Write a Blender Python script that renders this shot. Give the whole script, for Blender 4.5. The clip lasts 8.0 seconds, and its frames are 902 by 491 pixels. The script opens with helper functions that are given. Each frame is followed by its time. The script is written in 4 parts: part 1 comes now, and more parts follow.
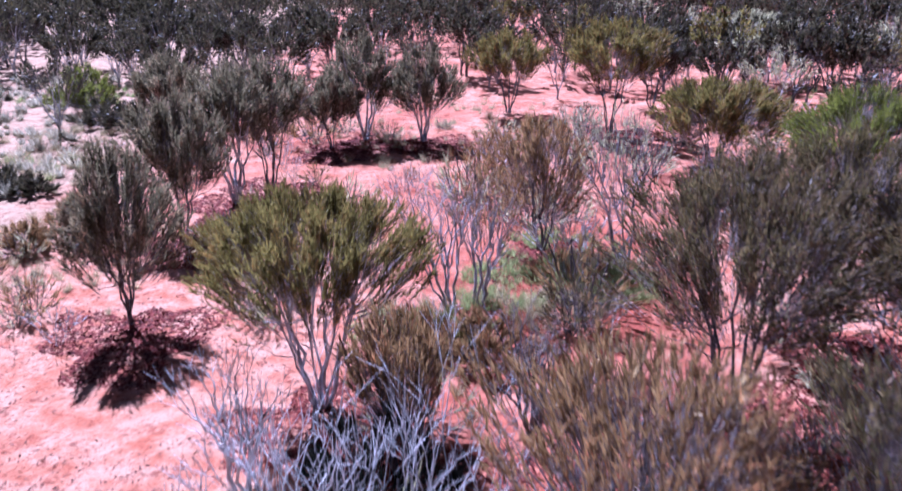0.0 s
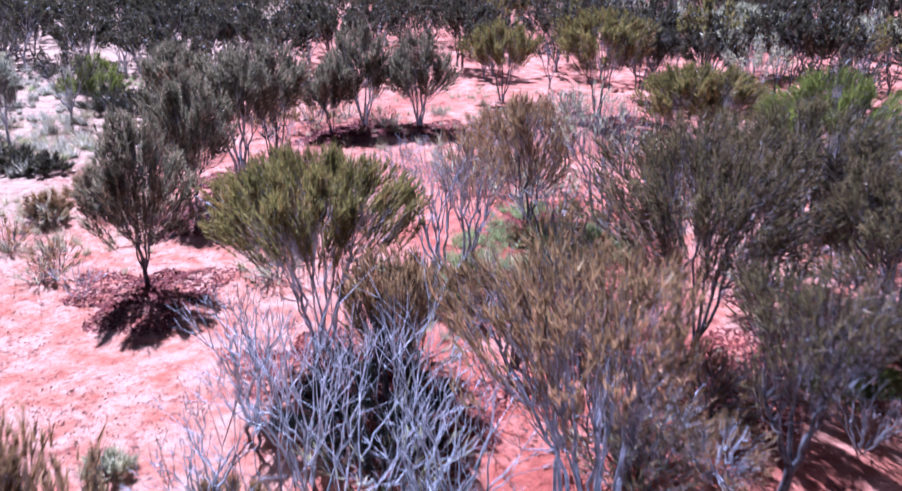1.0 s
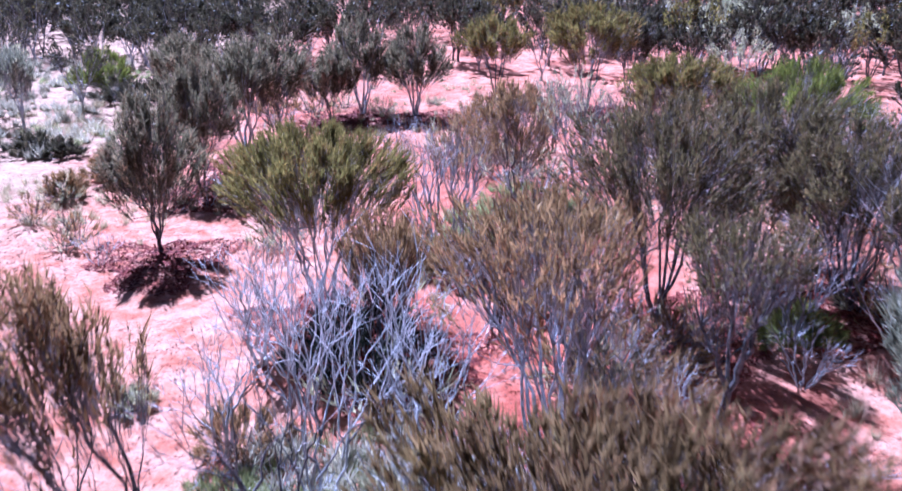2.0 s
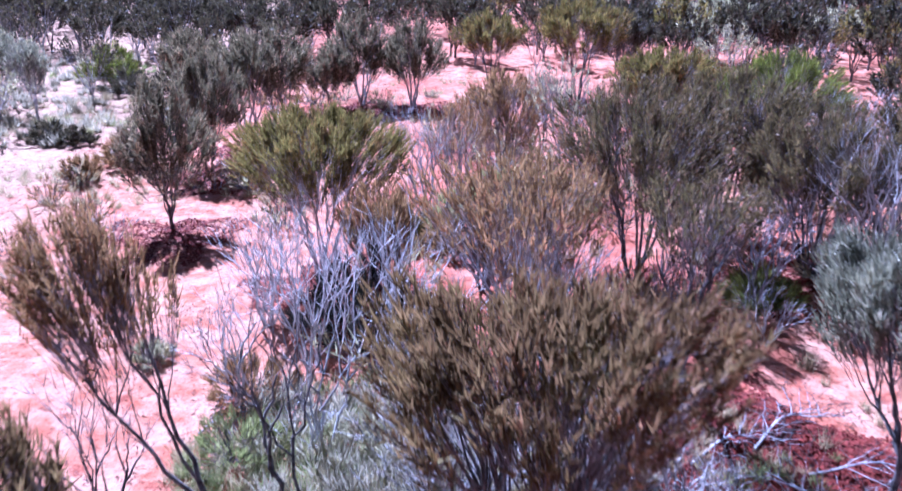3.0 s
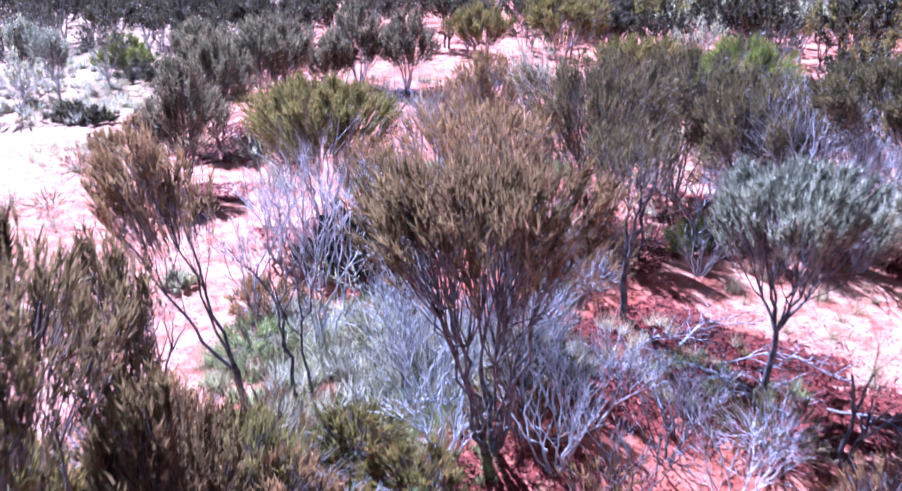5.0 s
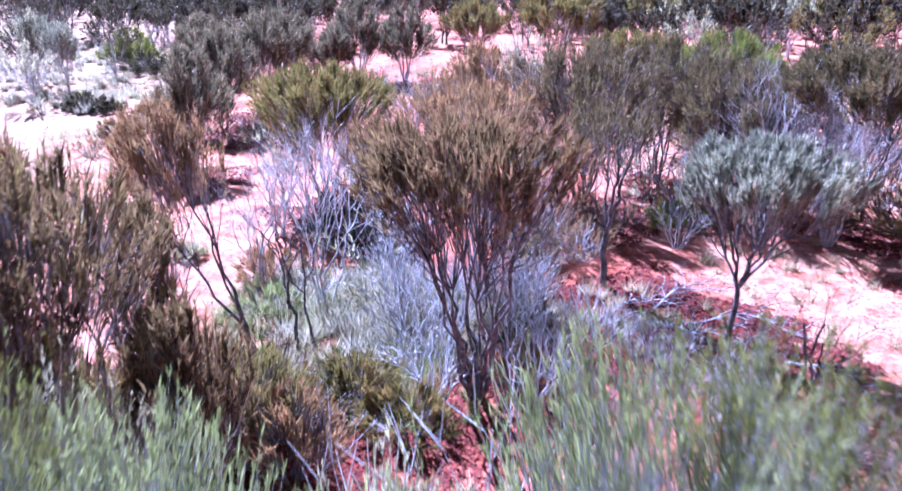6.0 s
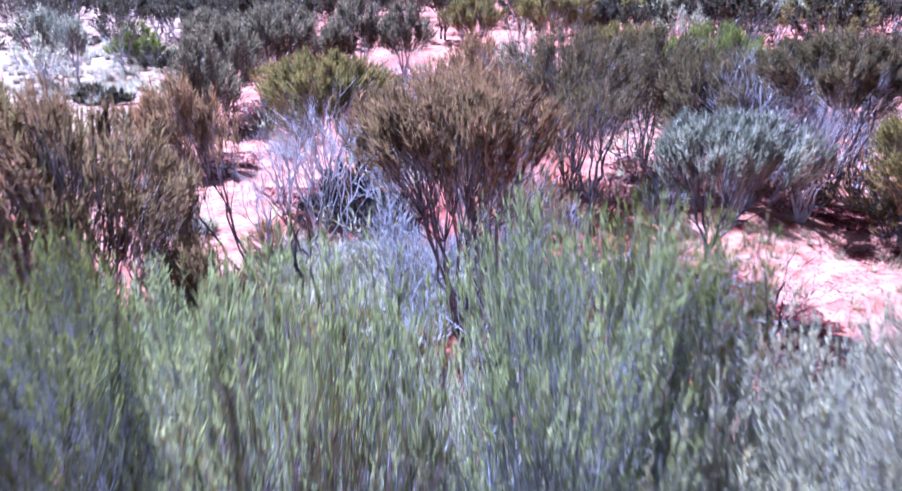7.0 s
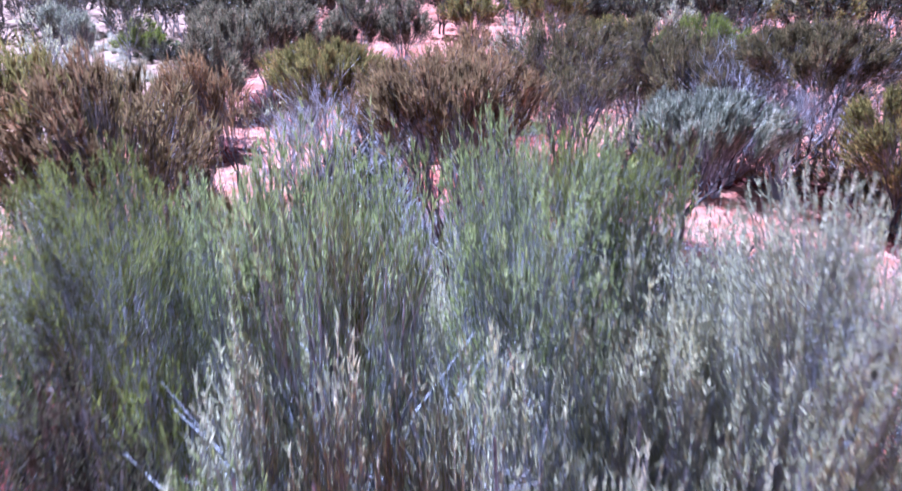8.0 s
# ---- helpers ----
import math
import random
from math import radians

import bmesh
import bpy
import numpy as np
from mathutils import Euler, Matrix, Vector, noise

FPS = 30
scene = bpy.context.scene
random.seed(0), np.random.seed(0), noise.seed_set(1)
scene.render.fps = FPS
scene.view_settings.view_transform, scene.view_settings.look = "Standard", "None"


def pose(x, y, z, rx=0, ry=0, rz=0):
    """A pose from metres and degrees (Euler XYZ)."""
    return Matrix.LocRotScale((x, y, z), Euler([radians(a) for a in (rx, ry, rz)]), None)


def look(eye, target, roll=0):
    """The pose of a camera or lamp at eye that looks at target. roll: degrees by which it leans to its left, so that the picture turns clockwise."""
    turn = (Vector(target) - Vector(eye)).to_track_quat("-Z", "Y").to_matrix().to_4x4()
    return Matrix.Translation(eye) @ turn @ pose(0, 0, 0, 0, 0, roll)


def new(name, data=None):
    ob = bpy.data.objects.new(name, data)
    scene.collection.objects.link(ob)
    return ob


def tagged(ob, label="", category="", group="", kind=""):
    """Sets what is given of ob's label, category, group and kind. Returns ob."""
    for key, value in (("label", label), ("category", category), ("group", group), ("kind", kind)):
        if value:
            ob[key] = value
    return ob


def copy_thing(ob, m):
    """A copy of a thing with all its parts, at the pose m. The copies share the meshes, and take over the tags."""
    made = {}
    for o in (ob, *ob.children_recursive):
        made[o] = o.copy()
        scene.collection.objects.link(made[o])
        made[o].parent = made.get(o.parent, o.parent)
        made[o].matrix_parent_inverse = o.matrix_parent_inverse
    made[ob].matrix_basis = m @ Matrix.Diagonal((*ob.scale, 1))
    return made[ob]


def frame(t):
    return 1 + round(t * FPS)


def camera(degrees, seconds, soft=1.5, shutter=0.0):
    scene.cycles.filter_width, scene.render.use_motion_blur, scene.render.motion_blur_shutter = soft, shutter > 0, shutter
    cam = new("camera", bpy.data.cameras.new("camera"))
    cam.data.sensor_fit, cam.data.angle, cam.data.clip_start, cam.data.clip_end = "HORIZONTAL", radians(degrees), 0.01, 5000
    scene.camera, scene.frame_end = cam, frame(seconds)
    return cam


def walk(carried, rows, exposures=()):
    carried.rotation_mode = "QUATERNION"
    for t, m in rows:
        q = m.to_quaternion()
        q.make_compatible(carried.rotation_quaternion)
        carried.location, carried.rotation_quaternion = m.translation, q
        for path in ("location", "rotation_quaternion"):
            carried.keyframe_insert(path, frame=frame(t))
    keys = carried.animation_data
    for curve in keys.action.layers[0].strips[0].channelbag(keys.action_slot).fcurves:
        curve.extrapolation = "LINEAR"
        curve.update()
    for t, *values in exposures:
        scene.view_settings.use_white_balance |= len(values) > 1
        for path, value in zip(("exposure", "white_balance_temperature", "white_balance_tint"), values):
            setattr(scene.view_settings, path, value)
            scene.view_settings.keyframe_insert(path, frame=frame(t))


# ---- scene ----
cam = camera(57.5, 8.0, soft=1.7, shutter=0.85)
METRES, EYE, TILT, LEAN, TURN = 12.5, 8.0, -21.0, 0.0, 0.0
ROWS = [
    (0.0, 0.0, 0.0, 0.0, 0.0, 0.0, -0.0),
    (0.5, 0.009, -0.0626, -0.0382, 0.01, 0.01, -0.03),
    (1.0, 0.0185, -0.123, -0.069, -0.0, 0.03, -0.04),
    (1.5, 0.0291, -0.1914, -0.098, -0.01, -0.01, -0.06),
    (3.0, 0.0528, -0.3657, -0.1754, 0.02, 0.03, -0.08),
    (3.5, 0.0606, -0.4265, -0.1986, 0.01, 0.03, -0.1),
    (4.0, 0.0687, -0.4824, -0.2212, 0.01, 0.02, -0.06),
    (4.5, 0.0775, -0.5405, -0.2484, 0.02, -0.0, -0.05),
    (6.0, 0.0988, -0.6928, -0.3255, -0.01, 0.06, -0.13),
    (6.5, 0.1046, -0.7472, -0.3513, -0.01, 0.05, -0.09),
    (7.0, 0.1089, -0.797, -0.3763, 0.01, 0.05, -0.1),
    (7.5, 0.1132, -0.8481, -0.4035, 0.01, 0.07, -0.11),
    (8.0, 0.1181, -0.894, -0.4291, 0.02, 0.05, -0.06),
]
walk(cam, [(t, pose(0, 0, EYE, TILT, LEAN, TURN) @ pose(METRES * x, METRES * y, METRES * z, 90 + pitch, roll, yaw)) for t, x, y, z, yaw, pitch, roll in ROWS],
     exposures=[(0.0, 1.38, 4500, 38), (1.5, 1.60, 4320, 34), (3.0, 1.72, 4260, 36), (4.5, 2.06, 4260, 36), (6.0, 2.20, 4280, 38), (7.0, 2.08, 4170, 36), (8.0, 1.90, 4220, 34)])

# ---- light: a high sun ahead and to the left, clear sky ----
SUN = Vector((-0.42, 0.91, 1.22)).normalized()
world = bpy.data.worlds.new("sky")
scene.world = world
world.use_nodes = True
sky = world.node_tree.nodes.new("ShaderNodeTexSky")
sky.sky_type = "NISHITA"
sky.sun_disc = False
sky.sun_elevation = math.asin(SUN.z)
sky.sun_rotation = math.atan2(SUN.x, SUN.y)
back = world.node_tree.nodes["Background"]
back.inputs["Strength"].default_value = 0.0095
world.node_tree.links.new(sky.outputs["Color"], back.inputs["Color"])
sun_data = bpy.data.lights.new("sun", "SUN")
sun_data.energy, sun_data.angle, sun_data.color = 5.0, radians(0.55), (1.0, 0.95, 0.88)
sun_lamp = new("sun", sun_data)
sun_lamp.matrix_world = look(SUN * 60, (0, 0, 0))


# ---- materials ----
def material(name, rough=0.9, spec=0.2):
    m = bpy.data.materials.new(name)
    m.use_nodes = True
    nt = m.node_tree
    b = nt.nodes["Principled BSDF"]
    b.inputs["Roughness"].default_value = rough
    b.inputs["Specular IOR Level"].default_value = spec
    return m, nt, b


def noise_node(nt, vec, scale, detail=4.0, rough=0.6):
    n = nt.nodes.new("ShaderNodeTexNoise")
    n.inputs["Scale"].default_value = scale
    n.inputs["Detail"].default_value = detail
    n.inputs["Roughness"].default_value = rough
    if vec:
        nt.links.new(vec, n.inputs["Vector"])
    return n.outputs["Fac"]


def ramp(nt, fac, *stops):
    r = nt.nodes.new("ShaderNodeValToRGB")
    e = r.color_ramp.elements
    while len(e) < len(stops):
        e.new(0.5)
    for k, (p, c) in enumerate(stops):
        e[k].position, e[k].color = p, (*c, 1) if len(c) == 3 else c
    nt.links.new(fac, r.inputs["Fac"])
    return r.outputs["Color"]


def mixed(nt, fac, a, b, how="MIX"):
    m = nt.nodes.new("ShaderNodeMix")
    m.data_type, m.blend_type = "RGBA", how
    for value, k in ((fac, 0), (a, 6), (b, 7)):
        if hasattr(value, "links"):
            nt.links.new(value, m.inputs[k])
        else:
            m.inputs[k].default_value = value if k == 0 else (*value, 1)
    return m.outputs[2]


def bumped(nt, bsdf, fac, strength, distance):
    b = nt.nodes.new("ShaderNodeBump")
    b.inputs["Strength"].default_value, b.inputs["Distance"].default_value = strength, distance
    nt.links.new(fac, b.inputs["Height"])
    nt.links.new(b.outputs["Normal"], bsdf.inputs["Normal"])


def position(nt):
    return nt.nodes.new("ShaderNodeNewGeometry").outputs["Position"]


def island(nt):
    return nt.nodes.new("ShaderNodeNewGeometry").outputs["Random Per Island"]


def soil_material():
    """Red sand, paler where it is swept, with rusty litter stains and fine grain."""
    m, nt, b = material("red_sand", 0.95, 0.05)
    p = position(nt)
    red = ramp(nt, noise_node(nt, p, 0.9, 7, 0.68), (0.34, (0.20, 0.030, 0.014)), (0.48, (0.40, 0.095, 0.048)), (0.60, (0.55, 0.21, 0.13)))
    pale = ramp(nt, noise_node(nt, p, 1.5, 7, 0.68), (0.36, (0.42, 0.125, 0.062)), (0.47, (0.54, 0.225, 0.130)), (0.58, (0.64, 0.36, 0.235)))
    # swept pale sand on the open side, redder sand among the shrubs
    xyz = nt.nodes.new("ShaderNodeSeparateXYZ")
    nt.links.new(p, xyz.inputs[0])

    def span(value, low, high):
        s = nt.nodes.new("ShaderNodeMapRange")
        s.inputs["From Min"].default_value, s.inputs["From Max"].default_value = low, high
        nt.links.new(value, s.inputs["Value"])
        return s.outputs[0]

    across = ramp(nt, span(xyz.outputs["X"], -10, 12), (0.0, (0.75,) * 3), (0.32, (0.72,) * 3), (0.46, (0.40,) * 3), (0.70, (0.36,) * 3), (0.80, (0.66,) * 3))
    across = mixed(nt, ramp(nt, span(xyz.outputs["Y"], 20, 28), (0.0, (0, 0, 0)), (1.0, (1, 1, 1))), across, (0.55, 0.55, 0.55))
    # towards low y, redder and darker sand stands in for the thicket's shade
    across = mixed(nt, ramp(nt, span(xyz.outputs["Y"], -3, 3), (0.0, (1, 1, 1)), (1.0, (0, 0, 0))), across, (0.25, 0.25, 0.25))
    zone = ramp(nt, mixed(nt, 0.55, noise_node(nt, p, 0.22, 4, 0.55), across), (0.42, (0, 0, 0)), (0.58, (1, 1, 1)))
    col = mixed(nt, zone, red, pale)
    # the pale clay flat beyond the sand
    flat = nt.nodes.new("ShaderNodeMath")
    flat.operation = "MULTIPLY_ADD"
    flat.inputs[1].default_value, flat.inputs[2].default_value = -0.12, -1.45
    nt.links.new(xyz.outputs["X"], flat.inputs[0])
    shift = nt.nodes.new("ShaderNodeMath")
    shift.operation = "MULTIPLY_ADD"
    nt.links.new(noise_node(nt, p, 0.3, 4, 0.6), shift.inputs[0])
    shift.inputs[1].default_value = 1.2
    nt.links.new(flat.outputs[0], shift.inputs[2])
    clay = ramp(nt, noise_node(nt, p, 2.2, 6, 0.65), (0.35, (0.36, 0.24, 0.15)), (0.65, (0.58, 0.45, 0.29)))
    col = mixed(nt, ramp(nt, shift.outputs[0], (0.35, (0, 0, 0)), (0.75, (1, 1, 1))), col, clay)
    stain = ramp(nt, noise_node(nt, p, 2.1, 8, 0.75), (0.55, (0, 0, 0)), (0.62, (1, 1, 1)))
    col = mixed(nt, stain, col, mixed(nt, 0.72, col, (0.16, 0.020, 0.012)))
    speck = ramp(nt, noise_node(nt, p, 14, 5, 0.7), (0.58, (0, 0, 0)), (0.64, (1, 1, 1)))
    col = mixed(nt, speck, col, mixed(nt, 0.6, col, (0.10, 0.03, 0.02)))
    clod = ramp(nt, noise_node(nt, p, 6.5, 7, 0.74), (0.57, (0, 0, 0)), (0.62, (1, 1, 1)))
    col = mixed(nt, clod, col, mixed(nt, 0.7, col, (0.09, 0.026, 0.016)))
    grain = noise_node(nt, p, 45, 4, 0.7)
    col = mixed(nt, 0.25, col, ramp(nt, grain, (0.3, (0.20, 0.05, 0.03)), (0.7, (0.6, 0.27, 0.19))))
    nt.links.new(col, b.inputs["Base Color"])
    bumped(nt, b, noise_node(nt, p, 7, 8, 0.7), 0.8, 0.12)
    return m


def leaf_material(name, dark, light, glow, part_through=0.28, other=None):
    """Thin leaves that let some of the sun through; every leaf has its own tint."""
    m, nt, b = material(name, 0.5, 0.18)
    # the brightest leaves, at twice the tint, stand in for sun highlights
    tint = ramp(nt, island(nt), (0.0, dark), (0.5, tuple(c * 0.7 for c in light)), (0.8, light), (1.0, tuple(min(1, c * 2.0) for c in light)))
    if other:
        # boughs of another hue
        second = ramp(nt, island(nt), (0.0, dark), (0.5, other), (1.0, tuple(c * 1.5 for c in other)))
        tint = mixed(nt, ramp(nt, noise_node(nt, position(nt), 0.75, 2), (0.44, (0, 0, 0)), (0.56, (1, 1, 1))), tint, second)
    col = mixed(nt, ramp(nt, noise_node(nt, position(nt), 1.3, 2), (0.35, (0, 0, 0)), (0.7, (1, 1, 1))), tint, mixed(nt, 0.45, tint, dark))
    # narrow upright strands put sunlit sprays and dark shade gaps into the leaf colour
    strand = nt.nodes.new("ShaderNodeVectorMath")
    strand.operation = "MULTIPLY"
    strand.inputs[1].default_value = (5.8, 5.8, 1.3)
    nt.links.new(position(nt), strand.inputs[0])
    lit_streak = noise_node(nt, strand.outputs[0], 1.0, 2, 0.5)
    col = mixed(nt, ramp(nt, lit_streak, (0.43, (1, 1, 1)), (0.51, (0, 0, 0))), col, mixed(nt, 0.9, col, dark))
    col = mixed(nt, ramp(nt, lit_streak, (0.54, (0, 0, 0)), (0.62, (1, 1, 1))), col, mixed(nt, 1.0, col, (1.9, 1.85, 1.9), "MULTIPLY"))
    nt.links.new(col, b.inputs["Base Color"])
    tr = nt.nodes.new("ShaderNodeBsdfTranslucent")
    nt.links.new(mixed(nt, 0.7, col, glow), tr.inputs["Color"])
    mx = nt.nodes.new("ShaderNodeMixShader")
    mx.inputs[0].default_value = part_through
    nt.links.new(b.outputs[0], mx.inputs[1])
    nt.links.new(tr.outputs[0], mx.inputs[2])
    nt.links.new(mx.outputs[0], nt.nodes["Material Output"].inputs["Surface"])
    return m


def bark_material(name, dark, light, size=5.0, single=0.3):
    m, nt, b = material(name, 0.85, 0.25)
    p = position(nt)
    col = ramp(nt, noise_node(nt, p, size, 6, 0.7), (0.40, dark), (0.58, light))
    col = mixed(nt, single, col, ramp(nt, island(nt), (0.0, dark), (1.0, light)))
    nt.links.new(col, b.inputs["Base Color"])
    bumped(nt, b, noise_node(nt, p, 60, 4, 0.7), 0.5, 0.01)
    return m


SOIL = soil_material()
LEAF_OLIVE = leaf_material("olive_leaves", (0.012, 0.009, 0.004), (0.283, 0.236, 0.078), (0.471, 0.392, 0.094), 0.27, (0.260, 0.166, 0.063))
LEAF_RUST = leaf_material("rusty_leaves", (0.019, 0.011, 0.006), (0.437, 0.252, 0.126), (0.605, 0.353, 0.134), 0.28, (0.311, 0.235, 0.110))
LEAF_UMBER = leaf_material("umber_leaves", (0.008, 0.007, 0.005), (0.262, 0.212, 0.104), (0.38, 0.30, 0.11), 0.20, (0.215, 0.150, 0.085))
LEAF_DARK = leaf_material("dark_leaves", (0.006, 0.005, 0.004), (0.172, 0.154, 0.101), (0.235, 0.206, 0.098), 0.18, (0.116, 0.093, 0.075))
# near black: deep shade put into the leaf colour
LEAF_SHADE = leaf_material("shade_black_leaves", (0.006, 0.007, 0.006), (0.035, 0.040, 0.032), (0.04, 0.05, 0.03), 0.15)
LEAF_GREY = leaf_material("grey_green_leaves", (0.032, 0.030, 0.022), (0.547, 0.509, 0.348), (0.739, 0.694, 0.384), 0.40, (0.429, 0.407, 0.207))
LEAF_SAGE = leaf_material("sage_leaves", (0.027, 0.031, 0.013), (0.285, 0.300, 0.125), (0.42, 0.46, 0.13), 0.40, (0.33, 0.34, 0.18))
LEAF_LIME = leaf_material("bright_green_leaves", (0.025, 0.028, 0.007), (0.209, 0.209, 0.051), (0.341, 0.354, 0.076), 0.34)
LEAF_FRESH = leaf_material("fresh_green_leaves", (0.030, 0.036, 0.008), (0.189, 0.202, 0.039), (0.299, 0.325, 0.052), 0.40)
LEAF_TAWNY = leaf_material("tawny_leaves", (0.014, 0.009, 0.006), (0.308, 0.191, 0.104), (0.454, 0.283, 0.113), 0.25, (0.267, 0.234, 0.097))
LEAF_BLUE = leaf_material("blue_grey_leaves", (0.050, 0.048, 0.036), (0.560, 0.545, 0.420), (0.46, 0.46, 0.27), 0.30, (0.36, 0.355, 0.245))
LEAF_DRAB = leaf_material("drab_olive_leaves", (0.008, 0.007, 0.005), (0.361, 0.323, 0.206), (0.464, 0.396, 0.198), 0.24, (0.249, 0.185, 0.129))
BARK = bark_material("grey_brown_bark", (0.014, 0.012, 0.013), (0.22, 0.205, 0.205))
BARK_PALE = bark_material("weathered_wood", (0.10, 0.095, 0.10), (0.84, 0.84, 0.86))
GRASS_GREEN = leaf_material("green_grass", (0.13, 0.16, 0.06), (0.36, 0.39, 0.18), (0.44, 0.50, 0.18), 0.45)
GRASS_STRAW = leaf_material("dry_grass", (0.20, 0.15, 0.08), (0.55, 0.48, 0.32), (0.62, 0.52, 0.28), 0.45)
SALTBUSH = leaf_material("saltbush_leaves", (0.19, 0.17, 0.12), (0.54, 0.50, 0.37), (0.60, 0.55, 0.38), 0.42)
TWIG = bark_material("thin_twigs", (0.022, 0.018, 0.018), (0.50, 0.43, 0.42), 5.0, 0.7)
LITTER_RED_SHADE = bark_material("red_shade_litter", (0.060, 0.010, 0.007), (0.24, 0.042, 0.026))
TWIG_PALE = bark_material("pale_twigs", (0.13, 0.12, 0.13), (0.66, 0.64, 0.66))
# pale dead wood; its near-black share puts shade between sunlit branches into the colour
BARK_GREY = bark_material("silvery_wood", (0.022, 0.021, 0.022), (0.92, 0.91, 0.90), 1.6, 0.55)
TWIG_WHITE = bark_material("bleached_twigs", (0.08, 0.08, 0.085), (0.88, 0.87, 0.86), 5.0, 0.65)
BARK_LILAC = bark_material("pale_grey_bark", (0.030, 0.028, 0.031), (0.70, 0.69, 0.73), 3.0, 0.4)
TWIG_DARK = bark_material("dark_twigs", (0.020, 0.018, 0.018), (0.20, 0.18, 0.18), 5.0, 0.6)
LITTER = bark_material("leaf_litter", (0.07, 0.028, 0.018), (0.26, 0.12, 0.08))


# ---- mesh building ----
def mesh_from(name, verts, tris, mat, smooth=False):
    me = bpy.data.meshes.new(name)
    verts, tris = np.asarray(verts, np.float32), np.asarray(tris, np.int32)
    me.vertices.add(len(verts))
    me.vertices.foreach_set("co", verts.ravel())
    me.loops.add(tris.size)
    me.loops.foreach_set("vertex_index", tris.ravel())
    me.polygons.add(len(tris))
    me.polygons.foreach_set("loop_start", np.arange(0, tris.size, 3, dtype=np.int32))
    me.polygons.foreach_set("loop_total", np.full(len(tris), 3, np.int32))
    if smooth:
        me.polygons.foreach_set("use_smooth", np.ones(len(tris), bool))
    me.update(calc_edges=True)
    me.materials.append(mat)
    return me


def part(name, me, parent, label=""):
    ob = new(name, me)
    ob.parent = parent
    return tagged(ob, label) if label else ob


class Wood:
    """Collects tapered round branches into one mesh."""

    def __init__(self):
        self.v, self.f, self.n = [], [], 0

    def tube(self, pts, r0, r1, sides=5):
        pts = np.asarray(pts, float)
        k = len(pts)
        d = np.gradient(pts, axis=0)
        d /= np.linalg.norm(d, axis=1, keepdims=True) + 1e-9
        a = np.cross(d, (0.31, 0.95, 0.05))
        a /= np.linalg.norm(a, axis=1, keepdims=True) + 1e-9
        b = np.cross(d, a)
        ang = np.arange(sides) * 2 * np.pi / sides
        rad = np.linspace(r0, r1, k)[:, None, None]
        ring = pts[:, None] + rad * (np.cos(ang)[None, :, None] * a[:, None] + np.sin(ang)[None, :, None] * b[:, None])
        i = np.arange(k - 1)[:, None] * sides + np.arange(sides)[None]
        j = np.arange(k - 1)[:, None] * sides + (np.arange(sides)[None] + 1) % sides
        q = np.stack([np.stack([i, j, j + sides], -1), np.stack([i, j + sides, i + sides], -1)], 2).reshape(-1, 3)
        self.v.append(ring.reshape(-1, 3))
        self.f.append(q + self.n)
        self.n += k * sides

    def mesh(self, name, mat):
        return mesh_from(name, np.concatenate(self.v), np.concatenate(self.f), mat, True)


def bend(rng, a, b, rise, k=7, wob=0.02):
    """A branch from a to b that first spreads and then rises (rise > 0), with small kinks."""
    a, b = np.asarray(a, float), np.asarray(b, float)
    s = np.linspace(0, 1, k)[:, None]
    p = a + (b - a) * s
    p[:, 2] += (-rise * np.sin(np.pi * s[:, 0]) * np.linalg.norm((b - a)[:2]))
    kink = rng.normal(0, wob, (k, 3)) * np.linalg.norm(b - a)
    kink[0] = kink[-1] = 0
    return p + kink


def unit(v):
    return v / (np.linalg.norm(v, axis=-1, keepdims=True) + 1e-9)


def sticks(a, b, r0, r1):
    """Three-sided tapered twigs from a to b, all at once."""
    d = unit(b - a)
    u = unit(np.cross(d, (0.31, 0.95, 0.05)))
    w = np.cross(d, u)
    ang = np.arange(3) * 2 * np.pi / 3
    o = np.cos(ang)[None, :, None] * u[:, None] + np.sin(ang)[None, :, None] * w[:, None]
    v = np.concatenate([a[:, None] + o * r0, b[:, None] + o * r1], 1).reshape(-1, 3)
    q = np.arange(len(a))[:, None, None] * 6
    f = np.array([(0, 1, 4), (0, 4, 3), (1, 2, 5), (1, 5, 4), (2, 0, 3), (2, 3, 5)])
    return v, (q + f[None]).reshape(-1, 3)


def leaves(rng, a, b, each, length, width, spread, start=0.2):
    """Narrow leaves along the twigs a to b. Returns vertices and triangles."""
    n = len(a)
    s = 1.02 - (1.02 - start) * rng.uniform(0, 1, (n, each, 1)) ** 1.35
    d = unit(b - a)[:, None]
    o = a[:, None] + (b - a)[:, None] * s
    way = unit(d + rng.normal(0, spread, (n, each, 3)) + (0, 0, 0.3))
    size = length * rng.uniform(0.55, 1.4, (n, each, 1))
    side = unit(np.cross(way, rng.normal(0, 1, (n, each, 3)))) * width * rng.uniform(0.7, 1.3, (n, each, 1))
    v = np.stack([o + side, o + way * size, o - side], 2).reshape(-1, 3)
    return v, np.arange(n * each * 3).reshape(-1, 3)


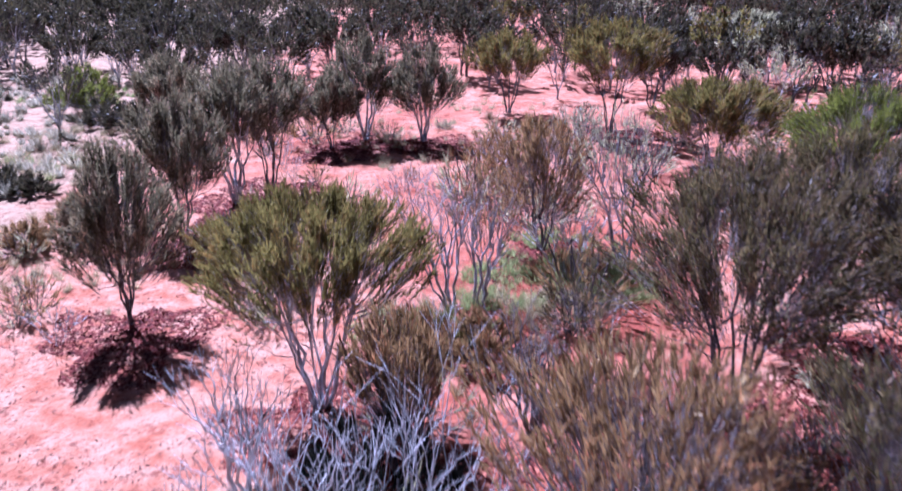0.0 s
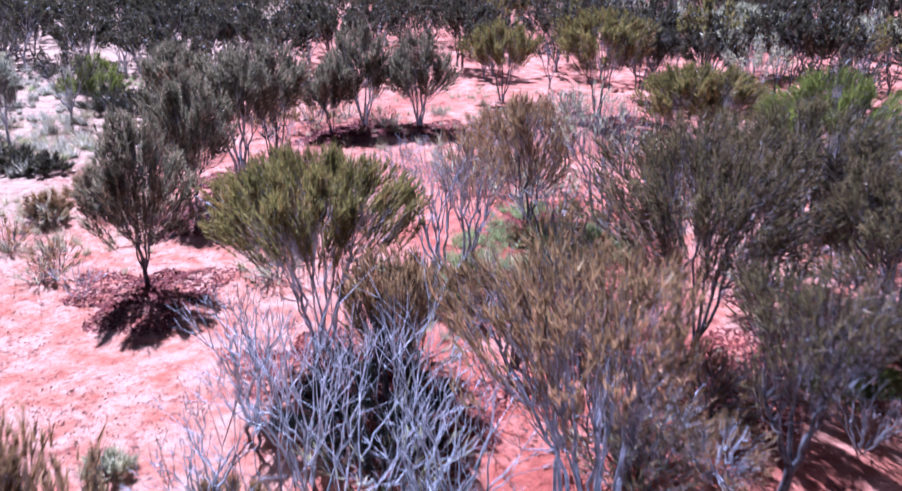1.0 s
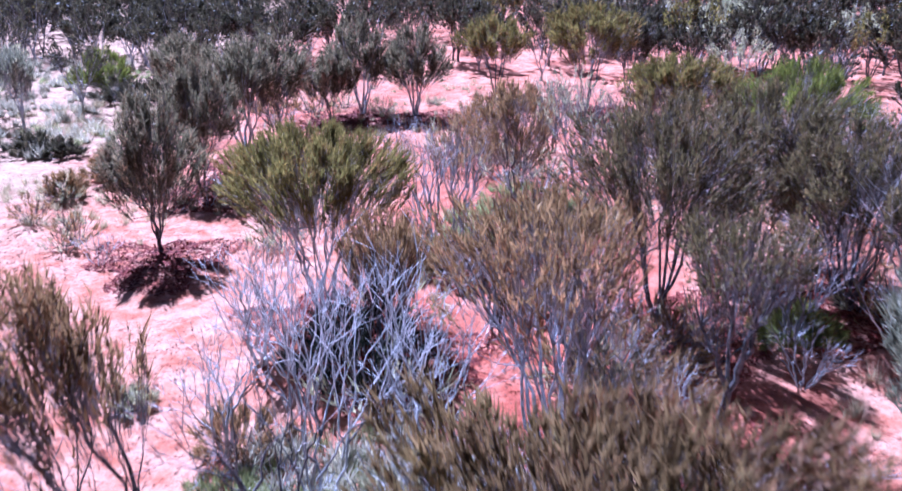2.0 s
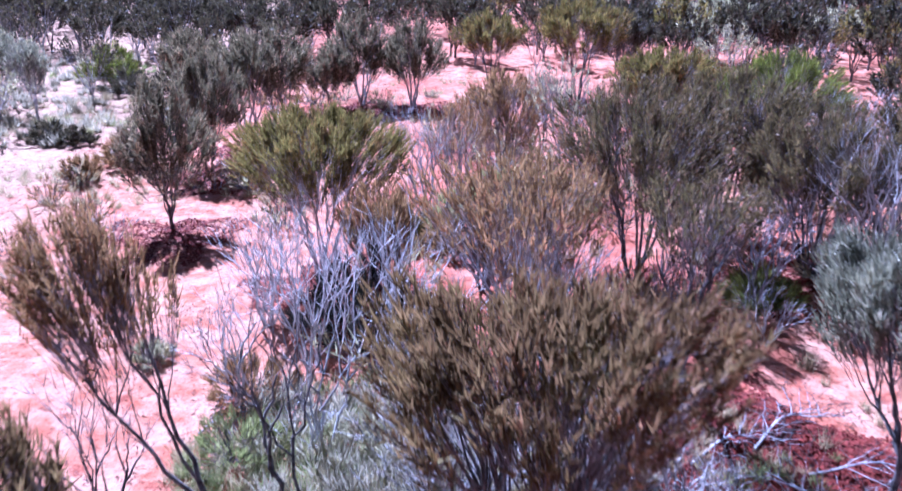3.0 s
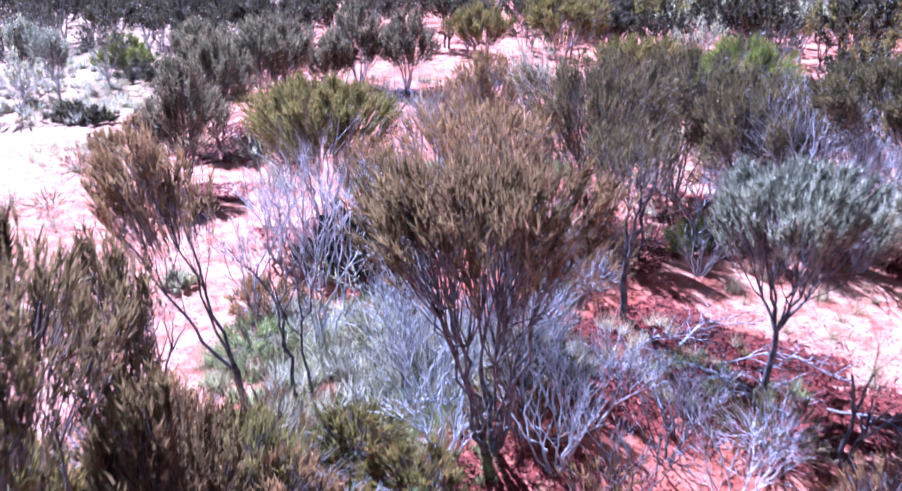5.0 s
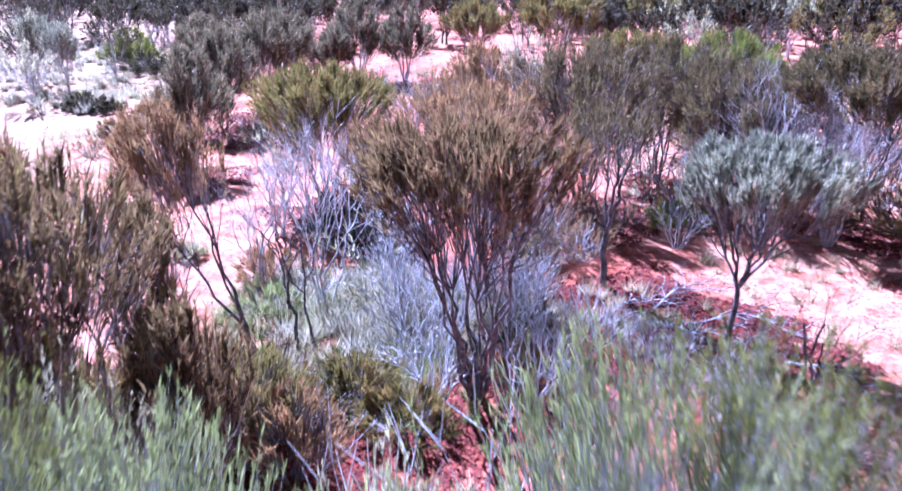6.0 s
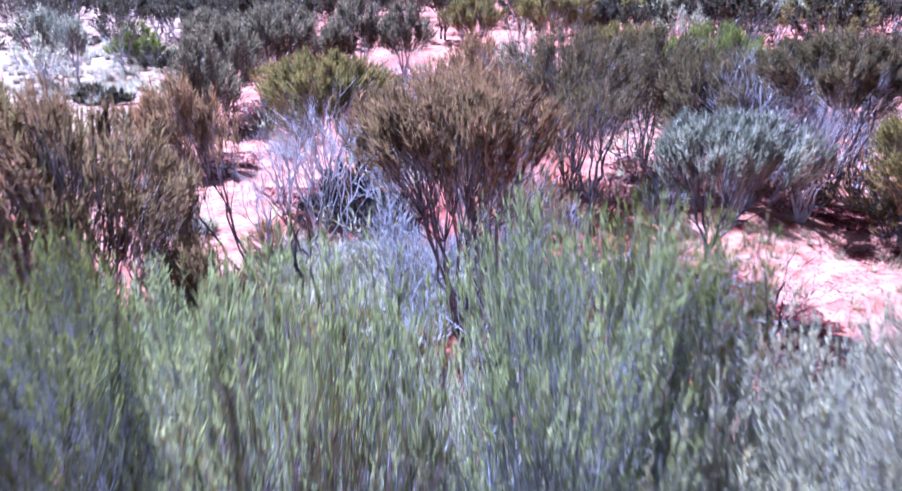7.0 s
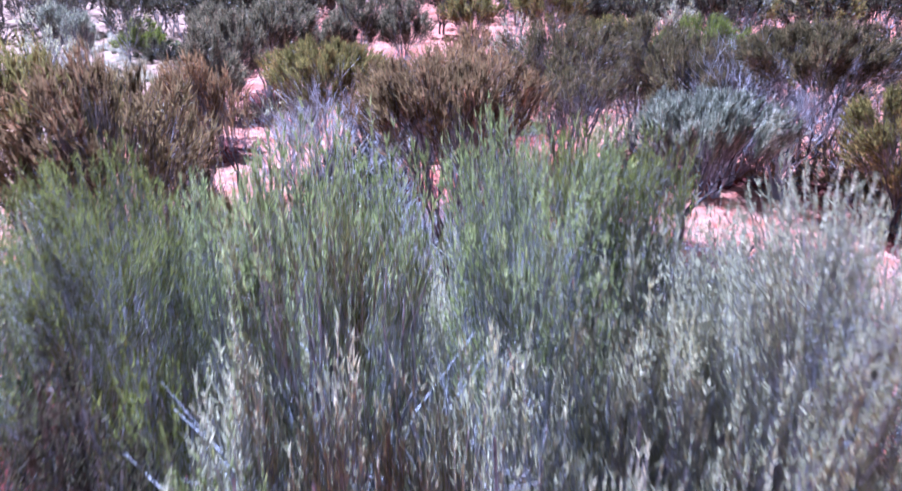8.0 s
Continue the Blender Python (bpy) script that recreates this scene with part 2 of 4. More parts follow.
def bare_shrub(name, label, x, y, h, r, bark, stems, tip, thick, rng, category, group):
    """A leafless shrub: each stem rises and forks again and again into ever finer twigs."""
    pale = bark is BARK_PALE
    thing = new(name)
    thing.location = (x, y, soil_height(x, y))
    tagged(thing, label, category, group)
    a, b = [], []

    def limb(wood, p, d, size, thickness, level):
        end = p + d * size
        if level < 2:
            a.append(p)
            b.append(end)
        else:
            wood.tube(bend(rng, p, end, 0, 5, 0.03), thickness, thickness * 0.66, 6 if level > 3 else 4)
        if not level:
            return
        turn = rng.uniform(0, 6.28)
        side = unit(np.cross(d, (0.3, 0.2, 1.0)))
        other = np.cross(d, side)
        n = 3 if rng.uniform() < 0.45 else 2
        for k in range(n):
            q = turn + 2 * np.pi * k / n + rng.uniform(-0.5, 0.5)
            way = unit(d + (side * np.cos(q) + other * np.sin(q)) * rng.uniform(0.25, 0.62) + (0, 0, 0.16))
            limb(wood, end if k else p + (end - p) * rng.uniform(0.7, 1.0), way, size * rng.uniform(0.58, 0.86), thickness * rng.uniform(0.55, 0.7), level - 1)

    turn = rng.uniform(0, 6.28)
    levels = 4 if h > 1.9 else 3
    for k in range(stems):
        q = turn + 2 * np.pi * (k + rng.uniform(-0.35, 0.35)) / stems
        lean = r / h * rng.uniform(0.35, 1.15)
        d = unit(np.array((np.cos(q) * lean + tip[0] / h, np.sin(q) * lean + tip[1] / h, 1.0)))
        w = Wood()
        limb(w, np.array((np.cos(q) * 0.07, np.sin(q) * 0.07, -0.06)), d, h * rng.uniform(0.28, 0.37) * (1 if levels == 4 else 1.15), min(thick, 0.05) * rng.uniform(0.6, 0.95), levels)
        part("stem", w.mesh("stem", BARK_GREY if pale else bark), thing)
    v, f = sticks(np.array(a), np.array(b), 0.0065, 0.003)
    tagged(part("twig_spray", mesh_from("twig_spray", v, f, TWIG_WHITE if pale else TWIG_PALE if bark is BARK_LILAC else TWIG), thing), kind="stuff")
    return thing


def tree(name, label, x, y, h, r, leaf=None, bark=None, stems=5, twigs=0, each=23, base=0.56, flat=0.55, tip=(0, 0), seed=0,
         length=0.19, width=0.0090, thick=0.05, spread=0.36, reach=0.85, start=0.42, fork=0.0, category="tree", group="", limbs=8, twig_r=0.005, squash=1.0, shell=1.8, kink=0.012):
    """A shrubby tree: stems that fan out of one foot, branches, twigs, and narrow leaves at the twigs.
    h, r: height and crown radius; base: where the crown begins, as a part of h; tip: how far the crown stands off the foot;
    fork: height of a single trunk before it divides; shell: over 1, the twigs crowd towards the crown's top."""
    rng = np.random.default_rng(seed + 17)
    bark = bark or BARK
    if not leaf:
        return bare_shrub(name, label, x, y, h, r, bark, stems, tip, thick, rng, category, group)
    fine = TWIG_DARK if leaf in (LEAF_DARK, LEAF_DRAB) else TWIG_PALE if bark is BARK_PALE else TWIG
    twigs = twigs or int(260 + 480 * r ** 1.7)
    each = max(2, each * 0.62)
    if leaf in (LEAF_DRAB, LEAF_DARK, LEAF_UMBER):
        each, width, length, spread = each * 1.25, width * 1.45, length * 0.85, max(spread, 0.42)
    elif leaf in (LEAF_OLIVE, LEAF_RUST, LEAF_TAWNY, LEAF_BLUE):
        each, width, length = each * 1.2, width * 1.3, length * 0.92
    # older trees away from the camera's way carry fewer, larger sprays
    coarse = max(1.0, (y + 10) / 22) if y < 50 else 1.0
    each, length, width = max(3, int(each / coarse ** 1.25)), length * coarse ** 0.3, width * coarse ** 0.85
    thing = new(name)
    thing.location = (x, y, soil_height(x, y))
    tagged(thing, label, category, group)
    off = np.array((tip[0], tip[1], 0.0))
    # lumps make the outline uneven
    az = rng.uniform(0, 2 * np.pi, twigs)
    rho = np.sqrt(rng.uniform(0.0, 1, twigs))
    lump = 1 + 0.18 * np.sin(az * 3 + seed) * rho + 0.12 * np.sin(az * 7 + 2.1 * seed) * rho + rng.normal(0, 0.06, twigs)
    top = h * (1 - (1 - base) * flat * rho ** 2.2) + h * 0.03 * np.sin(az * 5 + rho * 9 + seed)
    low = h * (base + 0.10 * rng.uniform(-1, 1, twigs))
    z = top - (top - low) * rng.uniform(0, 1, twigs) ** shell
    tips = np.stack([np.cos(az) * rho * r * lump, np.sin(az) * rho * r * lump * squash, np.maximum(z, 0.12 * h)], 1) + off
    root = off * 0.25 + np.array((0, 0, h * base * 0.35))
    way = unit(unit(tips - root) + rng.normal(0, 0.16, (twigs, 3)) + (0, 0, 0.45))
    size = min(reach, h * 0.28) * rng.uniform(0.6, 1.25, (twigs, 1))
    starts = tips - way * size
    pick = rng.permutation(twigs)[: stems * limbs]
    nodes = starts[pick] - way[pick] * 0.05
    near = np.argmin(((starts[:, None] - nodes[None]) ** 2).sum(-1), 1)
    starts = starts * 0.45 + nodes[near] * 0.55
    # the twigs of one branch draw together into a tuft
    tuft = np.stack([np.bincount(near, tips[:, k], len(nodes)) for k in range(3)], 1) / np.maximum(np.bincount(near, minlength=len(nodes)), 1)[:, None]
    tips = tips + (tuft[near] - tips) * np.array((0.55, 0.55, 0.22))
    tips[:, :2] = off[:2] + (tips[:, :2] - off[:2]) * 1.22
    # stems
    foot = np.array((0, 0, -0.06))
    crotch = np.array((off[0] * 0.15, off[1] * 0.15, fork))
    if fork:
        w = Wood()
        w.tube(bend(rng, foot, crotch, 0, 6, 0.02), thick * 1.35, thick * 1.0, 7)
        part("trunk", w.mesh("trunk", bark), thing)
    turn = rng.uniform(0, 6.28)
    ends = []
    for k in range(stems):
        a = turn + 2 * np.pi * (k + rng.uniform(-0.3, 0.3)) / stems
        q = r * rng.uniform(0.35, 0.78) * (1 if stems > 1 else 0.1)
        e = off * 0.9 + (np.cos(a) * q, np.sin(a) * q * squash, h * rng.uniform(0.74, 0.88))
        f = crotch + (np.cos(a) * 0.03, np.sin(a) * 0.03, -0.05) if fork else foot + (np.cos(a) * 0.08, np.sin(a) * 0.08, 0)
        ends.append(bend(rng, f, e, 0.10, 10, kink))
    mids = np.array([e[3:] for e in ends]).reshape(-1, 3)
    belong = np.repeat(np.arange(stems), len(ends[0]) - 3)
    woods = [Wood() for _ in range(stems)]
    for k, e in enumerate(ends):
        woods[k].tube(e, thick * rng.uniform(0.5, 0.85), 0.009, 6)
    for n in nodes:
        gap = mids - n
        cost = (gap[:, :2] ** 2).sum(-1) + (gap[:, 2] + 0.17 * h) ** 2
        c = int(np.argmin(cost))
        woods[belong[c]].tube(bend(rng, mids[c], n, 0.08, 4, 0.03), 0.014, 0.005, 4)
    for k in range(stems):
        part("stem", woods[k].mesh("stem", bark), thing)
    v, f = leaves(rng, starts, tips, each, length, width, spread, start)
    crown = part("crown", mesh_from("crown", v, f, leaf), thing)
    v, f = sticks(starts, tips, twig_r, twig_r * 0.4)
    tagged(part("twig_spray", mesh_from("twig_spray", v, f, fine), crown), kind="stuff")
    return thing


# ---- ground: one sheet, finer near the camera's way ----
def soil_height(x, y):
    z = 0.05 * np.sin(x * 0.9 + 1.3 * np.sin(y * 0.5)) * np.sin(y * 0.7 + 0.6 * np.sin(x * 0.8)) + 0.025 * np.sin(x * 2.3 + y * 1.1) * np.sin(y * 2.7 - x * 0.6)
    fade = np.clip(1 - (np.maximum(abs(x) - 26, 0) + np.maximum(y - 60, 0) + np.maximum(-20 - y, 0)) / 20, 0, 1)
    return (z - 0.03) * fade


def ground():
    def lines(a, b, fine0, fine1, step):
        inner = np.arange(fine0, fine1 + step, step)
        far = np.geomspace(1, 60, 26) - 1
        return np.unique(np.concatenate([fine0 - far / 59 * (fine0 - a), inner, inner[-1] + far / 59 * (b - inner[-1])]).round(3))
    xs, ys = lines(-900, 900, -26, 26, 0.4), lines(-500, 1500, -20, 60, 0.4)
    gx, gy = np.meshgrid(xs, ys)
    v = np.stack([gx, gy, soil_height(gx, gy)], -1).reshape(-1, 3)
    nx, ny = len(xs), len(ys)
    i = (np.arange(ny - 1)[:, None] * nx + np.arange(nx - 1)[None]).ravel()
    f = np.concatenate([np.stack([i, i + 1, i + nx + 1], 1), np.stack([i, i + nx + 1, i + nx], 1)])
    return tagged(new("ground", mesh_from("ground", v, f, SOIL, True)), "red sandy ground with pale swept patches and litter", "ground", kind="structure")


ground()

OLIVE = "shrubby mulga tree with an olive broom-like crown on red sand"
RUST = "shrubby mulga tree with a rusty brown-green crown"
DARK = "mulga tree with a dark grey-green rounded crown"
GREY = "mulga tree with a wispy silvery grey-green crown"
DEAD = "leafless dead shrub with pale grey branching stems"
GREEN = "mulga tree with a bright green spreading crown"
DYING = "dying shrub with bare stems and few leaves"

# ---- trees in the middle ground ----
MULGA = "mulga trees"
tree("mulga_tree", DARK, -7.0, 16.2, 4.25, 1.15, LEAF_DRAB, stems=5, fork=0.4, base=0.44, flat=0.7, shell=1.3, start=0.25, seed=1, group=MULGA)
tree("mulga_tree", OLIVE, -2.35, 12.9, 4.0, 1.65, LEAF_OLIVE, BARK_LILAC, stems=11, base=0.64, flat=0.42, seed=2, group=MULGA)
tree("mulga_tree", DARK, -7.5, 21.8, 4.2, 1.3, LEAF_DRAB, stems=4, base=0.45, shell=1.3, start=0.25, seed=3, group=MULGA)
tree("mulga_tree", DARK, -6.7, 24.7, 4.35, 1.15, LEAF_DRAB, BARK_PALE, stems=6, base=0.6, shell=1.3, start=0.25, thick=0.085, seed=4, group=MULGA)
tree("mulga_tree", DARK, -6.0, 26.3, 4.4, 1.4, LEAF_DRAB, stems=5, base=0.55, shell=1.3, start=0.25, seed=5, group=MULGA)
tree("mulga_tree", DARK, -11.1, 32.2, 3.6, 1.3, LEAF_DRAB, stems=4, shell=1.3, start=0.25, seed=6, group=MULGA)
tree("mulga_tree", DARK, -3.5, 33.2, 4.4, 1.65, LEAF_DRAB, BARK_PALE, stems=5, base=0.45, flat=0.7, shell=1.3, start=0.25, thick=0.085, seed=7, group=MULGA)
tree("mulga_tree", DARK, -1.1, 32.7, 4.0, 1.3, LEAF_DRAB, BARK_PALE, stems=4, base=0.45, flat=0.7, shell=1.3, start=0.25, thick=0.085, seed=8, group=MULGA)
tree("mulga_tree", DARK, -4.7, 31.7, 2.9, 1.1, LEAF_DRAB, stems=3, shell=1.3, start=0.25, seed=9, group=MULGA)
tree("mulga_tree", DARK, 2.7, 38.3, 3.95, 1.6, LEAF_OLIVE, stems=5, flat=0.7, shell=1.3, start=0.25, seed=12, group=MULGA)
tree("mulga_tree", OLIVE, 6.7, 34.2, 4.6, 1.8, LEAF_OLIVE, stems=5, flat=0.42, seed=13, group=MULGA)
tree("mulga_tree", DARK, 9.7, 39.6, 3.9, 1.6, LEAF_DARK, stems=5, flat=0.7, shell=1.3, start=0.25, seed=14, group=MULGA)
tree("mulga_tree", GREY, 17.0, 47.0, 3.8, 2.2, LEAF_GREY, stems=5, seed=15, group=MULGA)
tree("mulga_tree", OLIVE, 9.5, 28.8, 3.2, 1.95, LEAF_OLIVE, stems=7, base=0.45, flat=0.42, seed=16, group=MULGA)
tree("mulga_tree", RUST, 2.4, 20.5, 3.6, 1.2, LEAF_RUST, stems=5, each=14, base=0.4, flat=0.42, seed=17, group=MULGA)
tree("mulga_tree", GREEN, 12.6, 24.6, 3.6, 2.2, LEAF_FRESH, stems=6, flat=0.7, base=0.4, seed=23, group=MULGA)
tree("mulga_tree", DARK, 4.9, 12.5, 4.9, 1.8, LEAF_UMBER, BARK, stems=8, flat=0.5, base=0.50, each=17, shell=1.3, start=0.25, seed=24, group=MULGA)
tree("mulga_tree", DARK, 7.7, 15.2, 4.65, 2.0, LEAF_UMBER, BARK, stems=7, flat=0.5, base=0.50, each=17, shell=1.3, start=0.25, seed=25, group=MULGA)
tree("mulga_tree", DARK, 9.0, 12.8, 4.2, 1.9, LEAF_UMBER, BARK, stems=7, each=14, flat=0.5, base=0.52, shell=1.3, start=0.25, seed=27, group=MULGA)
tree("mulga_tree", OLIVE, 11.9, 11.3, 4.7, 2.2, LEAF_UMBER, stems=7, base=0.72, flat=0.5, thick=0.07, seed=28, group=MULGA)
tree("dead_shrub", DEAD, 7.3, 11.2, 2.6, 1.2, None, BARK_LILAC, stems=6, thick=0.04, seed=78, category="shrub", group="dead shrubs")
tree("mulga_tree", OLIVE, 12.6, 7.2, 3.6, 1.5, LEAF_OLIVE, stems=6, base=0.4, flat=0.42, seed=29, group=MULGA)
tree("mulga_tree", GREY, -16.7, 29.1, 3.5, 0.8, LEAF_BLUE, BARK_LILAC, stems=3, fork=0.9, base=0.6, each=11, seed=60, group=MULGA)
tree("mulga_tree", GREY, -19.4, 31.0, 3.6, 0.9, LEAF_BLUE, BARK_LILAC, stems=3, base=0.6, each=9, tip=(0.7, 0), seed=61, group=MULGA)

# ---- bare and dying shrubs ----
BARE = "dead shrubs"
tree("dead_shrub", DEAD, -0.05, 17.05, 3.3, 0.95, None, BARK_LILAC, stems=6, twigs=160, tip=(-0.5, 0), kink=0.022, limbs=10, seed=18, category="shrub", group=BARE)
tree("dead_shrub", DYING, 0.64, 17.2, 3.3, 0.85, LEAF_RUST, BARK_LILAC, stems=5, twigs=200, each=4, tip=(0.2, 0), kink=0.022, limbs=10, seed=19, category="shrub", group=BARE)
tree("dead_shrub", DYING, 4.4, 19.4, 4.2, 1.1, LEAF_GREY, BARK_LILAC, stems=5, twigs=220, each=3, tip=(-0.5, 0), kink=0.022, limbs=10, seed=20, category="shrub", group=BARE)
tree("dead_shrub", DEAD, 6.1, 25.0, 2.8, 0.8, None, stems=4, twigs=100, kink=0.022, limbs=10, seed=21, category="shrub", group=BARE)
tree("dead_shrub", DYING, 4.2, 26.0, 2.9, 0.9, LEAF_BLUE, stems=4, twigs=160, each=8, tip=(-0.2, 0), kink=0.022, limbs=10, seed=22, category="shrub", group=BARE)
tree("dead_tree", "bare dead tree with silvery white tangled branches", 9.9, 14.2, 3.7, 1.4, None, BARK_PALE, stems=6, twigs=220, base=0.35, twig_r=0.008, kink=0.022, limbs=10, seed=26)
for k, (x, y, h, r) in enumerate(((9.6, 10.9, 4.2, 1.1), (10.6, 9.6, 3.3, 1.1), (8.9, 9.8, 2.2, 0.8))):
    tree("dead_tree", "bare dead tree with silvery white tangled branches", x, y, h, r, None, BARK_PALE, stems=7, twigs=190, base=0.3, twig_r=0.009, thick=0.06, kink=0.03, limbs=9, seed=84 + k, group="white dead trees")
tree("dead_tree", "big dead tree with thick silver-white broken limbs", 11.2, 15.2, 3.9, 1.9, None, BARK_PALE, stems=4, thick=0.05, tip=(-0.5, 0), seed=88, group="white dead trees")
tree("dead_tree", "big dead tree with thick silver-white broken limbs", 12.0, 13.0, 3.0, 2.0, None, BARK_PALE, stems=5, thick=0.05, seed=89, group="white dead trees")
tree("dead_shrub", DEAD, 12.6, 15.2, 3.0, 1.5, None, BARK_PALE, stems=7, twigs=260, base=0.3, twig_r=0.008, kink=0.022, limbs=10, seed=62, category="shrub", group=BARE)
tree("dead_shrub", DEAD, 14.8, 18.5, 3.2, 1.6, None, BARK_PALE, stems=7, twigs=260, base=0.3, twig_r=0.008, kink=0.022, limbs=10, seed=63, category="shrub", group=BARE)
for k, (x, y, h, r, leaf) in enumerate(((0.5, 4.2, 1.3, 0.9, None), (1.0, 6.0, 1.3, 0.9, None), (2.2, 5.2, 1.4, 0.9, None), (2.9, 6.0, 1.4, 0.9, None), (-0.2, 7.4, 1.3, 0.9, None), (3.4, 3.4, 1.5, 1.0, None), (-2.6, 1.7, 1.6, 0.9, LEAF_UMBER), (-3.3, 2.4, 1.3, 0.8, None), (-1.8, 2.3, 1.4, 0.8, LEAF_TAWNY), (-3.7, 1.3, 1.5, 0.9, LEAF_UMBER), (-2.9, 0.3, 1.6, 0.9, LEAF_TAWNY), (-1.5, 1.2, 1.4, 0.8, LEAF_UMBER), (4.1, 4.3, 1.1, 0.9, None), (5.3, 3.7, 1.0, 0.9, None), (4.7, 3.0, 1.2, 0.9, None), (5.9, 2.4, 1.1, 0.8, LEAF_UMBER), (4.3, 2.3, 1.5, 0.9, None), (5.0, 1.2, 1.4, 0.9, None), (3.5, 1.2, 1.5, 0.9, None), (3.9, 4.8, 1.2, 0.9, None), (6.8, 0.6, 1.2, 0.8, LEAF_RUST), (2.9, 6.4, 1.4, 0.8, LEAF_UMBER), (4.6, 10.2, 1.3, 0.9, LEAF_RUST), (6.8, 9.4, 1.2, 0.8, None), (2.6, 15.6, 1.3, 0.8, LEAF_UMBER), (3.6, 11.6, 1.2, 0.8, None), (-4.2, 18.6, 1.3, 0.8, LEAF_UMBER), (3.4, 9.2, 1.6, 0.9, LEAF_RUST), (3.0, 8.4, 1.3, 0.9, LEAF_UMBER), (4.2, 8.6, 1.2, 0.8, LEAF_RUST), (5.6, 10.4, 1.3, 0.9, None))):
    tree("low_thorny_shrub", "low tangled brushwood shrub with mauve-grey twigs", x, y, h, r, leaf, BARK_PALE if k % 2 else BARK, stems=7, twigs=320, each=5, base=0.2, kink=0.03, limbs=7, thick=0.025, shell=1.0, seed=160 + k, category="shrub", group="low shrubs")
TANGLE = "tangled half-dead shrub with bare silvery branches"
for k, (x, y, h, r, leaf) in enumerate(((10.6, 11.8, 3.2, 1.4, None), (13.6, 14.2, 3.4, 1.6, LEAF_DARK), (12.0, 18.2, 3.2, 1.5, None), (15.4, 16.4, 3.6, 1.7, LEAF_OLIVE), (10.8, 17.4, 3.4, 1.5, LEAF_DARK), (14.6, 10.4, 3.0, 1.4, None), (10.6, 21.5, 2.6, 1.3, None), (7.2, 21.5, 2.4, 1.1, LEAF_DARK), (14.4, 23.0, 3.0, 1.5, None), (8.2, 24.4, 2.2, 1.0, None), (1.6, 28.0, 1.8, 0.9, LEAF_RUST), (-9.6, 27.5, 2.4, 1.0, LEAF_DARK))):
    tree("tangled_shrub", TANGLE, x, y, h, r, leaf, BARK_PALE if k % 3 else BARK, stems=7, twigs=280, each=5, base=0.3, kink=0.03, limbs=9, twig_r=0.007, shell=1.1, seed=140 + k, category="shrub", group="tangled shrubs")
tree("dead_shrub", DEAD, 13.2, 12.0, 2.6, 1.3, None, BARK_PALE, stems=6, twigs=220, base=0.3, kink=0.022, limbs=10, seed=64, category="shrub", group=BARE)
tree("dead_shrub", DEAD, -1.36, 5.8, 4.0, 1.2, None, BARK_PALE, stems=5, thick=0.034, twigs=200, base=0.45, kink=0.022, limbs=10, seed=35, category="shrub", group=BARE)
tree("dead_shrub", DEAD, -1.36, 3.8, 3.8, 0.7, None, BARK, thick=0.06, stems=2, twigs=190, tip=(-0.6, 0), base=0.5, kink=0.022, limbs=10, seed=36, category="shrub", group=BARE)
tree("dead_shrub", DEAD, -1.9, 8.4, 3.5, 1.3, None, BARK_PALE, stems=5, twigs=130, base=0.4, twig_r=0.005, thick=0.036, kink=0.022, limbs=10, seed=45, category="shrub", group=BARE)
tree("dead_shrub", DEAD, -0.4, 8.6, 3.2, 1.1, None, BARK_PALE, stems=4, twigs=130, base=0.4, twig_r=0.005, thick=0.036, kink=0.022, limbs=10, seed=46, category="shrub", group=BARE)
tree("dead_shrub", DEAD, -3.1, 10.2, 3.0, 1.1, None, BARK_PALE, stems=4, twigs=300, base=0.4, kink=0.022, limbs=10, seed=47, category="shrub", group=BARE)
tree("dead_shrub", DEAD, 2.9, 9.6, 2.6, 0.9, None, stems=6, twigs=220, base=0.3, kink=0.022, limbs=10, seed=48, category="shrub", group=BARE)
tree("dead_shrub", DEAD, 1.4, 12.0, 2.2, 0.8, None, stems=6, twigs=220, base=0.3, kink=0.022, limbs=10, seed=49, category="shrub", group=BARE)
tree("dead_shrub", DEAD, 0.1, 6.6, 3.2, 0.9, None, BARK_PALE, stems=4, twigs=240, base=0.4, kink=0.022, limbs=10, seed=41, category="shrub", group=BARE)
tree("dead_shrub", DEAD, -3.0, 7.2, 2.4, 0.9, None, BARK_PALE, stems=3, twigs=200, base=0.4, kink=0.022, limbs=10, seed=42, category="shrub", group=BARE)
tree("dead_shrub", DEAD, -3.85, 3.4, 3.0, 1.1, None, BARK, thick=0.05, stems=3, twigs=90, tip=(-0.2, 0), base=0.5, kink=0.022, limbs=10, seed=37, category="shrub", group=BARE)
for k, (x, y, h) in enumerate(((0.6, 3.6, 1.9), (1.3, 4.2, 2.1), (2.3, 3.9, 2.0), (2.9, 3.2, 1.7), (1.0, 2.2, 1.6), (2.6, 2.0, 1.7), (0.2, 5.2, 2.0))):
    tree("dead_shrub", DEAD, x, y, h, 0.9, None, BARK_PALE, stems=8, thick=0.03, seed=400 + k, category="shrub", group=BARE)
tree("dead_shrub", DEAD, 6.9, 2.2, 1.9, 0.7, None, stems=3, twigs=60, tip=(0.3, 0), base=0.5, kink=0.022, limbs=10, seed=43, category="shrub", group=BARE)

